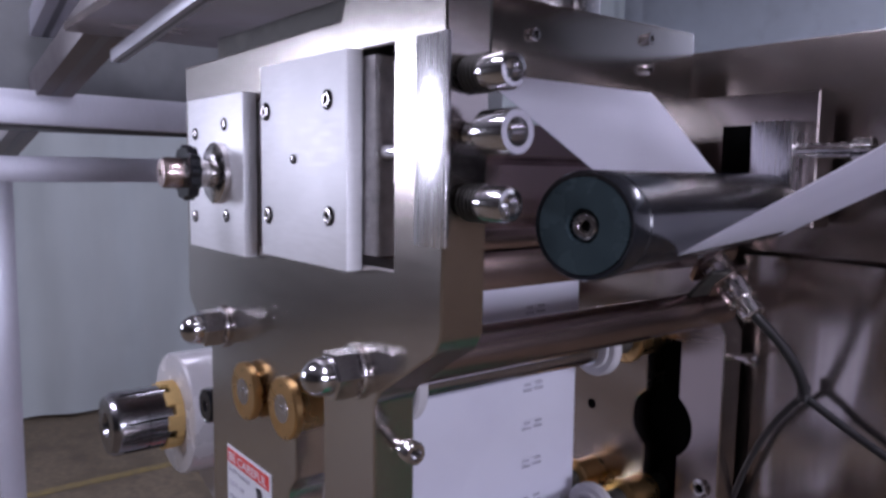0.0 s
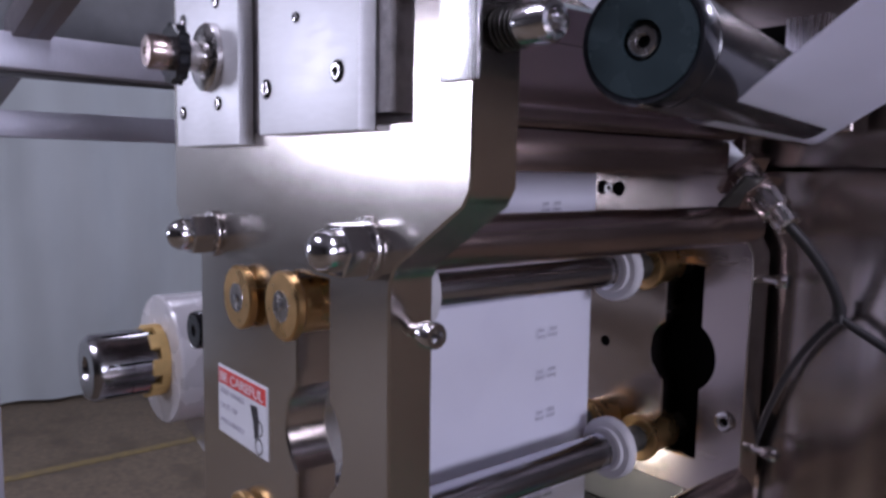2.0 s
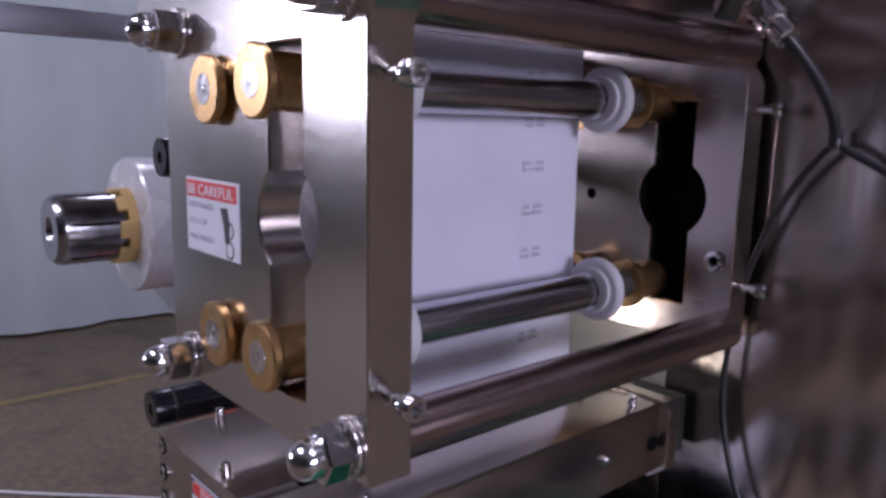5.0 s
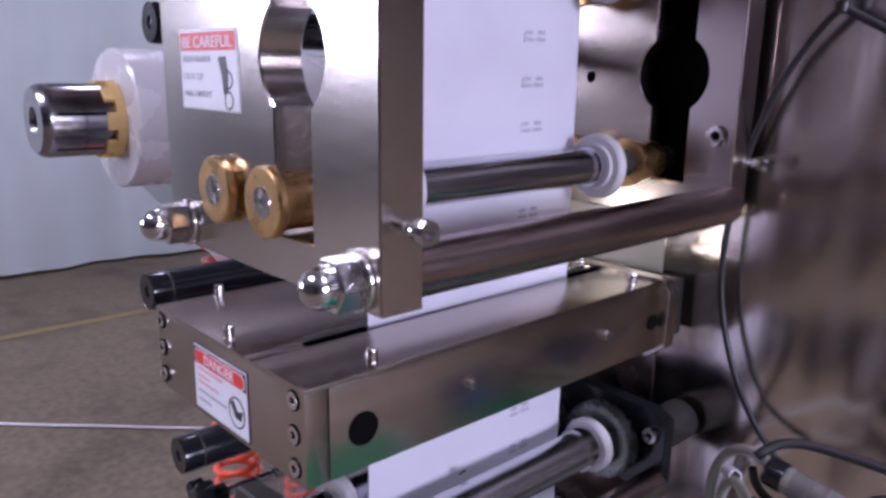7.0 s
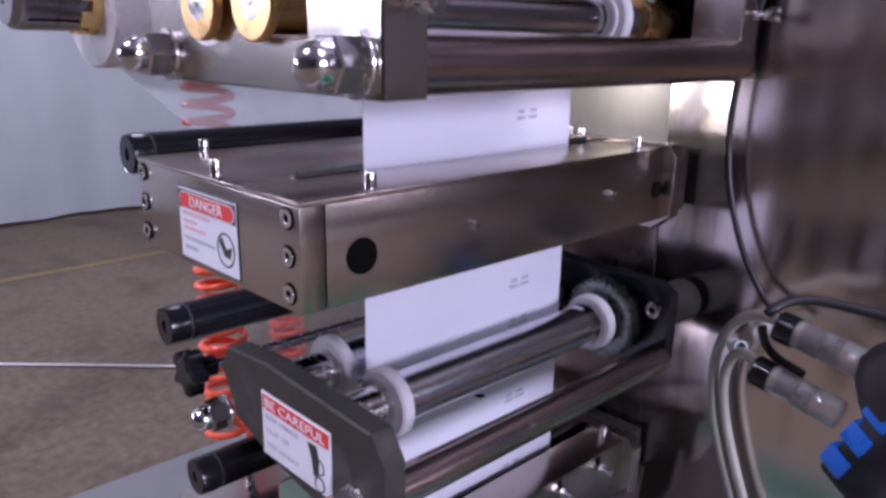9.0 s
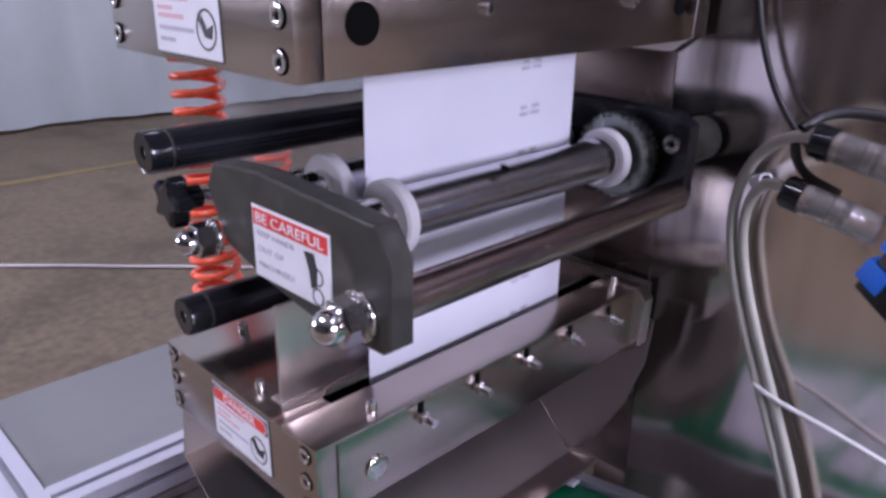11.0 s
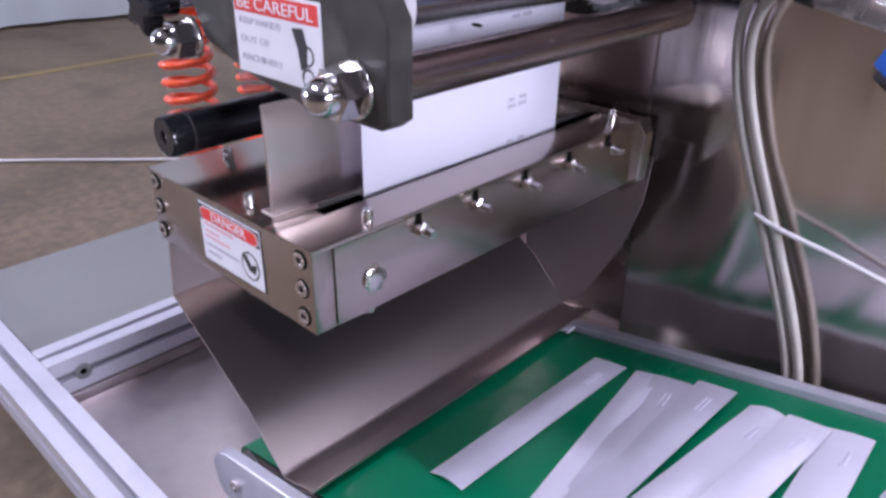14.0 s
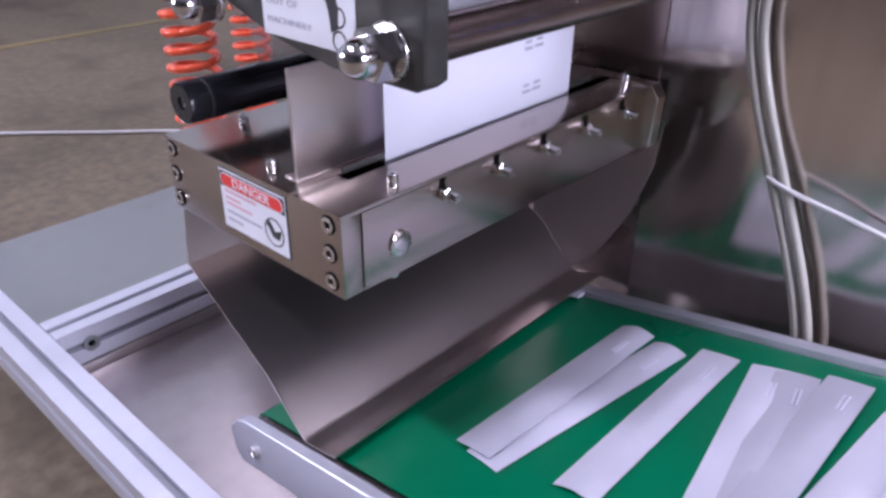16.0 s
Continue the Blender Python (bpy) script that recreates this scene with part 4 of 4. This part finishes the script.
part("side_wing", extruded([[(-0.115, 0.4035), (-0.054, 0.3470), (-0.030, 0.360), (-0.008, 0.395), (0.022, 0.45), (0.04, 0.51), (0.045, 0.565), (-0.115, 0.565)]], 0.4565, 0.4585, 0), M_TRAY, chute)

# ---- take-off conveyor, rising away from the chute ----
CM = pose(-0.145, 0, 0.322, 0, -9.6, 0)
conv = thing("belt_conveyor", "inclined take-off conveyor with a green belt and steel side rails", "conveyor", m=CM)
BELT_Y0, BELT_Y1, BELT_L = 0.036, 0.408, 0.85
R_ = 0.018
belt_path = [(0.02 + BELT_L, 0.0), (0.02 + BELT_L * 0.5, 0.0), (0.02, 0.0)] + [(0.02 - R_ * math.sin(radians(a)), -R_ + R_ * math.cos(radians(a))) for a in range(15, 181, 15)] + [(0.02 + BELT_L * 0.5, -2 * R_), (0.02 + BELT_L, -2 * R_)]
part("belt", sheet_strip(belt_path, BELT_Y0, BELT_Y1, 0.002, ny=4), M_GREEN, conv, "smooth green belt")
part("rear_rail", box(0.100, BELT_L, BELT_Y1 + 0.003, BELT_Y1 + 0.018, -0.05, 0.007, 0.001), M_ALU, conv)
part("front_rail", extruded([[(-0.005, -0.052), (BELT_L, -0.052), (BELT_L, 0.006), (0.02, 0.006), (0.004, 0.002), (-0.012, -0.012), (-0.012, -0.04)]], 0.012, 0.024, 0.001), M_ALU, conv)
socket_screw(conv, (0.028, 0.012, -0.026), "-y", 0.0065, 0.004, "rail_bolt")
part("nose_roller", lathe([(0, BELT_Y0), (R_ - 0.002, BELT_Y0), (R_ - 0.002, BELT_Y1), (0, BELT_Y1)], (0.02, 0, -R_), "y", 24), M_SCREW, conv)
part("slider_bed", box(0.03, BELT_L, BELT_Y0, BELT_Y1, -0.012, -0.004, 0.0005), M_SHEET, conv)
part("end_tab", box(0.118, 0.150, BELT_Y1 - 0.014, BELT_Y1 + 0.001, 0.004, 0.007, 0.0005), M_ALU, conv)


# ---- aluminium frame and tray ----
def extrusion(length, name, label):
    """A slotted aluminium profile, 50 mm square, along y from 0."""
    s, w, d = 0.025, 0.005, 0.008
    side = [(-s, s), (-w, s), (-w, s - d), (w, s - d), (w, s), (s, s)]
    pts = []
    for k in range(4):
        c, t = math.cos(-math.pi / 2 * k), math.sin(-math.pi / 2 * k)
        pts += [(x * c - z * t, x * t + z * c) for x, z in side[:-1]]
    th = thing(name, label, "profile", group="frame profiles")
    part("profile", extruded([pts], 0, length, 0.0006), M_ALU, th)
    for a in (0, 90):
        bm = box(-0.0046, 0.0046, 0.001, length - 0.001, s - d - 0.001, s - d + 0.0015, 0)
        bm.transform(Matrix.Rotation(radians(a), 4, "Y"))
        part("slot_floor", bm, M_SLOT, th)
    return th


ry = extrusion(0.75, "frame_profile", "slotted aluminium frame profile beside the tray")
ry.matrix_basis = pose(-0.505, -0.031, 0.25)
socket_screw(ry, (0.0255, 0.040, 0.0), "x", 0.011, 0.003, "slot_bolt", M_GREY)
rx = extrusion(1.5, "frame_profile", "slotted aluminium frame profile along the conveyor's front")
rx.matrix_basis = pose(-1.25, -0.0575, 0.25, 0, 0, -90)
for fx, fy in ((-1.2, -0.0575), (0.2, -0.0575), (-0.505, 0.68)):
    foot_ = thing("levelling_foot", "grey levelling foot under the aluminium frame", "foot", (fx, fy, 0), "levelling feet")
    part("pad", lathe([(0, FLOOR), (0.03, FLOOR), (0.03, FLOOR + 0.012), (0.0092, FLOOR + 0.018), (0, FLOOR + 0.018)], axis="z", segs=20), M_GREY, foot_)
    part("stem", lathe([(0, FLOOR + 0.018), (0.009, FLOOR + 0.018), (0.009, 0.2248), (0, 0.2248)], axis="z", segs=16), M_SCREW, foot_)
tray = thing("drip_tray", "flat dull stainless steel tray under the conveyor", "tray")
part("sheet", box(-0.474, 0.4, -0.03, 0.47, 0.205, 0.210, 0.001), M_TRAY_DULL, tray)
part("rim", box(-0.4785, -0.4745, -0.03, 0.47, 0.205, 0.224, 0.001), M_TRAY_DULL, tray)
part("rear_rim", box(-0.474, 0.4, 0.4705, 0.4745, 0.205, 0.228, 0.001), M_TRAY_DULL, tray)

# ---- compressed-air and wiring ----
for cx, cy, cz, turns in ((-0.50, 0.225, 0.46, 24), (-0.78, 0.50, 0.12, 22)):
    coil = thing("coil_hose", "coiled orange-red pneumatic hose hanging beside the machine", "hose", group="coil hoses")
    helix(0.031, 0.0225, turns, 0.0052, (cx, cy, cz), "z", "coil", M_HOSE, coil)
    if cz > 0.3:
        tube([(cx + 0.031, cy, cz + 0.0225 * turns), (cx + 0.05, cy + 0.1, cz + 0.0225 * turns + 0.05), (cx + 0.2, cy + 0.5, cz + 0.0225 * turns + 0.08), (-0.04, 0.82, 1.06)], 0.0052, "upper_end", M_HOSE, coil)
        tube([(cx + 0.031, cy, cz), (cx + 0.03, cy + 0.05, cz - 0.02), (cx + 0.1, cy + 0.3, 0.4), (-0.04, 0.7, 0.42)], 0.0052, "lower_end", M_HOSE, coil)

sensor = thing("mark_sensor", "threaded metal photo sensor with a white nose and cable", "sensor", m=look((0.123, 0.405, 1.319), (0.193, 0.401, 1.253)) @ Matrix.Diagonal((1.25, 1.25, 1.0, 1)))
zt = Matrix.Rotation(radians(180), 4, "X")
part("nose", lathe([(0, -0.048), (0.0075, -0.048), (0.0085, -0.046), (0.0085, -0.018), (0, -0.018)], turn=zt, segs=24), M_WHITE, sensor, "white plastic nose")
part("barrel", lathe([(0, -0.018), (0.0115, -0.018), (0.0115, 0.034), (0.009, 0.035), (0.009, 0.05), (0, 0.05)], turn=zt, segs=28), M_SCREW, sensor)
for h in (-0.016, 0.006):
    bm = hexring(0.032 if h > 0 else 0.036, h, h + 0.007, 0.0006)
    bm.transform(zt)
    part("lock_nut", bm, M_ROD, sensor)
bm = hexring(0.016, 0.040, 0.052, 0.0006)
bm.transform(zt)
part("cable_gland", bm, M_SCREW, sensor)
part("holder", box(0.002, 0.034, -0.014, 0.014, -0.012, -0.008, 0.001), M_DARK, sensor)
cable = thing("sensor_cable", "black sensor cable hanging down the steel panel", "cable")
tube([(0.157, 0.402, 1.287), (0.174, 0.43, 1.258), (0.182, 0.462, 1.225), (0.178, 0.470, 1.200)], 0.005, "upper_run", M_CABLE, cable)
tube([(0.178, 0.470, 1.200), (0.210, 0.474, 1.180), (0.30, 0.474, 1.14), (0.40, 0.474, 1.10), (0.55, 0.474, 1.08)], 0.004, "side_run", M_CABLE, cable)
tube([(0.178, 0.470, 1.200), (0.145, 0.470, 1.165), (0.112, 0.470, 1.09), (0.096, 0.470, 1.01), (0.092, 0.470, 0.93), (0.110, 0.470, 0.86), (0.142, 0.465, 0.80), (0.185, 0.45, 0.775)], 0.0032, "lower_run", M_CABLE, cable)
part("splice", lathe([(0, -0.010), (0.006, -0.008), (0.006, 0.008), (0, 0.010)], (0.178, 0.470, 1.203), "z", 16), M_CABLE, cable)

gauges = thing("flow_valve_block", "blue and black valve block with two clear cylinders", "valve block")
for (ax, ay, az), (bx_, by, bz) in (((0.206, 0.375, 0.806), (0.275, 0.375, 0.793)), ((0.193, 0.370, 0.763), (0.262, 0.370, 0.748))):
    m = look((ax, ay, az), (bx_, by, bz)) @ Matrix.Rotation(radians(180), 4, "X")
    body = part("cylinder", lathe([(0, 0.012), (0.0115, 0.012), (0.0125, 0.014), (0.0125, 0.070), (0.0105, 0.072), (0, 0.072)], turn=m, segs=24), M_CLEAR, gauges, "clear plastic cylinder")
    part("cap", lathe([(0, -0.004), (0.012, -0.004), (0.0135, -0.002), (0.0135, 0.0118), (0, 0.0118)], turn=m, segs=24), M_BLACK, body)
    part("piston", lathe([(0, 0.018), (0.008, 0.018), (0.008, 0.034), (0.003, 0.036), (0.003, 0.042), (0.008, 0.043), (0.008, 0.048), (0, 0.049)], turn=m, segs=20), M_DARK, body)
m = pose(0.318, 0.36, 0.748, 0, 28, -20)
bm = box(-0.028, 0.03, -0.03, 0.05, -0.060, 0.045, 0.003)
bm.transform(m)
part("block", bm, M_BLACK, gauges)
for k in (-0.052, -0.022, 0.008):
    bm = box(-0.033, -0.010, -0.032, 0.01, k, k + 0.020, 0.003)
    bm.transform(m)
    part("button", bm, M_BLUE, gauges, "blue release button")
bm = box(-0.01, 0.05, -0.034, -0.0305, 0.02, 0.075, 0.003)
bm.transform(m)
part("cover", bm, M_GREY, gauges)
part("regulator_dome", lathe([(0, 0.052), (0.014, 0.050), (0.026, 0.043), (0.033, 0.030), (0.035, 0.012), (0.035, -0.02), (0.030, -0.026), (0, -0.026)], turn=pose(0.312, 0.365, 0.775, 0, -24, 0), segs=32), M_CABLE, gauges, "dark grey rounded regulator cap")
tube([(0.19, 0.380, 0.812), (0.20, 0.40, 0.83), (0.24, 0.42, 0.822), (0.34, 0.44, 0.815), (0.5, 0.45, 0.80)], 0.0045, "lead", M_CABLE, gauges)
tube([(0.188, 0.378, 0.800), (0.190, 0.382, 0.775), (0.205, 0.385, 0.772), (0.225, 0.386, 0.765)], 0.004, "short_lead", M_CABLE, gauges)

hoses = thing("grey_hoses", "pair of grey air hoses held by a cable tie", "hose")
tube([(0.205, 0.378, 0.808), (0.165, 0.42, 0.800), (0.120, 0.455, 0.765), (0.105, 0.465, 0.70), (0.125, 0.466, 0.62), (0.165, 0.466, 0.53), (0.205, 0.466, 0.44), (0.232, 0.466, 0.36), (0.236, 0.466, 0.30)], 0.0052, "hose", M_GREYHOSE, hoses)
tube([(0.192, 0.374, 0.763), (0.155, 0.43, 0.755), (0.128, 0.458, 0.735), (0.118, 0.466, 0.69), (0.138, 0.466, 0.62), (0.178, 0.466, 0.53), (0.218, 0.466, 0.44), (0.244, 0.466, 0.36), (0.248, 0.466, 0.30)], 0.0052, "hose", M_GREYHOSE, hoses)
part("tag", lathe([(0.0050, -0.014), (0.0066, -0.014), (0.0066, 0.014), (0.0050, 0.014)], turn=look((0.137, 0.4515, 0.745), (0.150, 0.436, 0.752)), segs=16), M_WHITE, hoses, "white hose tag")
tube([(0.160, 0.462, 0.535), (0.180, 0.458, 0.528), (0.22, 0.466, 0.520), (0.28, 0.470, 0.505), (0.36, 0.472, 0.485)], 0.0026, "cable_tie", M_TUBEWHITE, hoses, "white cable tie")

# ---- frame overhead and behind the head ----
def beam(p, q, w, h, mat, name, label, category="beam", group="overhead beams"):
    """A straight bar of section w by h from p to q."""
    p, q = Vector(p), Vector(q)
    th = thing(name, label, category, group=group)
    d = (q - p)
    m = Matrix.Translation(p) @ d.to_track_quat("Y", "Z").to_matrix().to_4x4()
    bm = box(-w / 2, w / 2, 0, d.length, -h / 2, h / 2, 0.002)
    bm.transform(m)
    bar = part("bar", bm, mat, th)
    if mat is M_ALU or mat is M_BEAM:
        for k in (-1, 1):
            bm = box(-w * 0.11, w * 0.11, 0.002, d.length - 0.002, k * h / 2 - 0.0006, k * h / 2 + 0.0006, 0)
            bm.transform(m)
            part("groove", bm, M_SLOT, bar)
    return th


beam((-2.20, 0.05, 1.385), (-0.55, 0.05, 1.800), 0.05, 0.045, M_ALU, "frame_beam", "sloping slotted aluminium beam over the film path")
beam((-2.10, 0.05, 1.375), (-0.35, 0.05, 1.672), 0.06, 0.05, M_BEAM, "frame_beam", "sloping dull slotted aluminium beam over the film path")
beam((-0.517, 0.03, 1.553), (-0.10, 0.03, 1.590), 0.016, 0.016, M_ALU, "frame_beam", "thin aluminium edge bar under the cover sheet")
beam((-1.33, -0.4, 1.405), (-1.33, 1.3, 1.405), 0.05, 0.055, M_ALU, "frame_beam", "level slotted aluminium beam behind the film path")
beam((-1.02, -0.4, 1.52), (-1.02, 1.3, 1.50), 0.05, 0.06, M_ALU, "frame_beam", "level slotted aluminium beam behind the film path")
beam((-1.37, 0.005, FLOOR), (-1.37, 0.005, 1.377), 0.05, 0.05, M_ALU, "frame_post", "upright aluminium post standing on the floor", "post")
beam((-1.36, 1.28, FLOOR), (-1.36, 1.28, 1.377), 0.05, 0.05, M_ALU, "frame_post", "upright aluminium post standing on the floor", "post")
beam((0.16, 0.17, 1.60), (-0.62, 0.17, 1.60), 0.36, 0.012, M_ROD, "cover_sheet", "brown-grey steel cover sheet over the film path", "cover")
beam((-1.06, 0.45, 1.475), (-1.06, 0.45, 1.9), 0.004, 1.5, M_GREY, "rear_sheet", "dull steel sheet behind the film path", "sheet")
rear = thing("nip_bracket", "grey machined bracket above the feed film", "bracket")
part("bar", box(-0.05, 0.045, 0.13, 0.46, 1.492, 1.560, 0.003), M_PLATE, rear)
part("clevis", box(-0.03, 0.02, 0.30, 0.34, 1.5605, 1.66, 0.006), M_SCREW, rear)
part("clevis_head", lathe([(0, 0), (0.026, 0), (0.030, 0.004), (0.030, 0.022), (0.026, 0.026), (0, 0.026)], (0.0, 0.308, 1.64), "y", 28), M_SCREW, rear)
part("stud", lathe([(0, 0), (0.008, 0), (0.008, 0.05), (0, 0.05)], (0.01, 0.22, 1.5605), "z", 16), M_SCREW, rear)
for ky, kz in ((0.38, 1.545), (0.38, 1.515), (0.22, 1.53)):
    socket_screw(rear, (0.045, ky, kz), "x", 0.006, 0.006)

# ---- printed marks riding on the film, one pitch every second ----
PITCH, Z_FIRST = 0.0405, 1.192
MARK_Y = 0.298


def printed_mark():
    th = thing("printed_mark", "small grey date print on the white film", "print mark", group="printed marks")
    for x0, x1, z in ((-0.013, -0.004, 0.003), (0.003, 0.013, 0.0035), (-0.014, -0.002, -0.003), (0.001, 0.014, -0.0025)):
        n_ = 4
        for k in range(n_):
            a = x0 + (x1 - x0) * k / n_
            part("print_bar", box(0, 0.0003, a, a + (x1 - x0) / n_ * 0.72, z - 0.0014, z + 0.0012, 0), M_INK, th, smooth=False)
    return th


# ---- cut strips on the belt ----
BELT = CM @ pose(0, 0, 0.0028)


def pouch_strip(length=0.252, width=0.0395):
    th = thing("pouch_strip", "flat white strip of sealed pouches cut from the film", "pouch strip", group="pouch strips")
    bm = bmesh.new()
    n_ = 20
    phase = random.random() * 6
    rows_ = []
    for i in range(n_ + 1):
        y = -length / 2 + length * i / n_
        lift = 0.0028 + 0.0024 * math.sin(phase + 9 * i / n_)
        rows_.append([bm.verts.new((width * (k / 4 - 0.5), y, lift * (1 - abs(k - 2) / 2) ** 0.6)) for k in range(5)])
    for a, b in zip(rows_, rows_[1:]):
        for k in range(4):
            bm.faces.new((a[k], a[k + 1], b[k + 1], b[k]))
    got = bmesh.ops.extrude_face_region(bm, geom=bm.faces[:])
    bmesh.ops.translate(bm, verts=[v for v in got["geom"] if isinstance(v, bmesh.types.BMVert)], vec=(0, 0, -0.0006))
    part("film", bm, M_POUCH, th)
    for i in range(2):
        for k in range(5):
            part("print_bar", box(0.004 + 0.004 * i, 0.0056 + 0.004 * i, 0.072 + 0.005 * k, 0.0755 + 0.005 * k, 0.0030, 0.0042, 0), M_FAINT, th)
    return th


def travel(t):
    """How far the belt has gone by t seconds, in metres, less its place at the clip's end."""
    known = [(0, -0.915), (12.3, -0.211), (14.0, -0.112), (15.0, -0.057), (16.0, 0.0)]
    for (a, u), (b, v) in zip(known, known[1:]):
        if t <= b:
            return u + (v - u) * (t - a) / (b - a)
    return 0.0


# place along and across the belt at the end, turn in degrees, height of the pile, second of its cut (0: before the clip)
STRIPS = [(0.241, 0.232, 4.0, 0.0046, 15.5), (0.268, 0.226, 10.4, 0.0, 14.4), (0.334, 0.239, 1.6, 0.0, 13.4), (0.4075, 0.243, -8.7, 0.0, 12.0),
          (0.4305, 0.240, -8.7, 0.0022, 11.6), (0.451, 0.248, 1.5, 0.005, 11.2), (0.495, 0.240, 6.7, 0.0, 10.4), (0.535, 0.240, 4.5, 0.003, 9.7),
          (0.583, 0.245, -3.0, 0.0, 8.9), (0.635, 0.247, 5.0, 0.0, 8.0), (0.685, 0.24, 4.0, 0.0, 7.1), (0.735, 0.25, -3.0, 0.003, 6.3), (0.79, 0.243, 7.0, 0.0, 5.3)]


def strip_rows(u, y, turn, up, cut):
    lie = lambda t: BELT @ pose(u + travel(t), y, up, 0, 0, -turn)
    inside = pose(-0.021, 0.23, 0.567, 0, 90, 0)
    rows = [(0.0, inside), (cut, inside), (cut + 0.10, pose(-0.045, 0.23, 0.50, 0, 78, 0)), (cut + 0.18, pose(-0.06, 0.228, 0.425, 0, 55, 0)),
            (cut + 0.26, pose(-0.012, 0.228, 0.388, 0, 20, -turn * 0.5)), (cut + 0.34, lie(cut + 0.34))]
    for t in [cut + 0.34 + 0.1 * k for k in range(1, 160)]:
        if t < 16.0 and (t > 12.0 or t - cut < 0.6):
            rows.append((round(t, 3), lie(t)))
    rows.append((16.0, lie(16.0)))
    return rows


def mark_rows(i):
    """Mark i stands at place i below the first at 0 s and steps one place each second; it waits in the print head till it is printed."""
    def at(k):
        k = min(max(k, -5), 15)
        return pose(WX + 0.0016, MARK_Y, Z_FIRST - PITCH * k)
    rows = [(0.0, at(i))]
    for s in range(1, 16):
        rows += [(s - 0.12, at(i + s - 1)), (s + 0.12, at(i + s))]
    rows.append((16.0, at(i + 15)))
    return rows


MARKS = [(printed_mark(), i) for i in range(0, 1)]
for i in [k for k in range(-20, 18) if k != 0]:
    MARKS.append((copy_thing(MARKS[0][0], pose(0, 0, 0)), i))
LAID = [(pouch_strip(), row) for row in STRIPS]


def roller_rows(x, z, r, way):
    """A roller's turns: one pitch of film each second."""
    step = way * math.degrees(PITCH / r)
    rows = [(0.0, pose(x, 0, z))]
    for s in range(1, 16):
        for dt, k in ((-0.12, 0.0), (-0.04, 0.33), (0.04, 0.67), (0.12, 1.0)):
            rows.append((s + dt, pose(x, 0, z) @ Matrix.Rotation(radians(step * (s - 1 + k)), 4, "Y")))
    rows.append((16.0, pose(x, 0, z) @ Matrix.Rotation(radians(step * 15), 4, "Y")))
    return rows


def motions():
    for ob, x, z, r, way in ROLLERS:
        walk(ob, roller_rows(x, z, r, way))
    for ob, i in MARKS:
        walk(ob, mark_rows(i))
    for ob, row in LAID:
        walk(ob, strip_rows(*row))


motions()
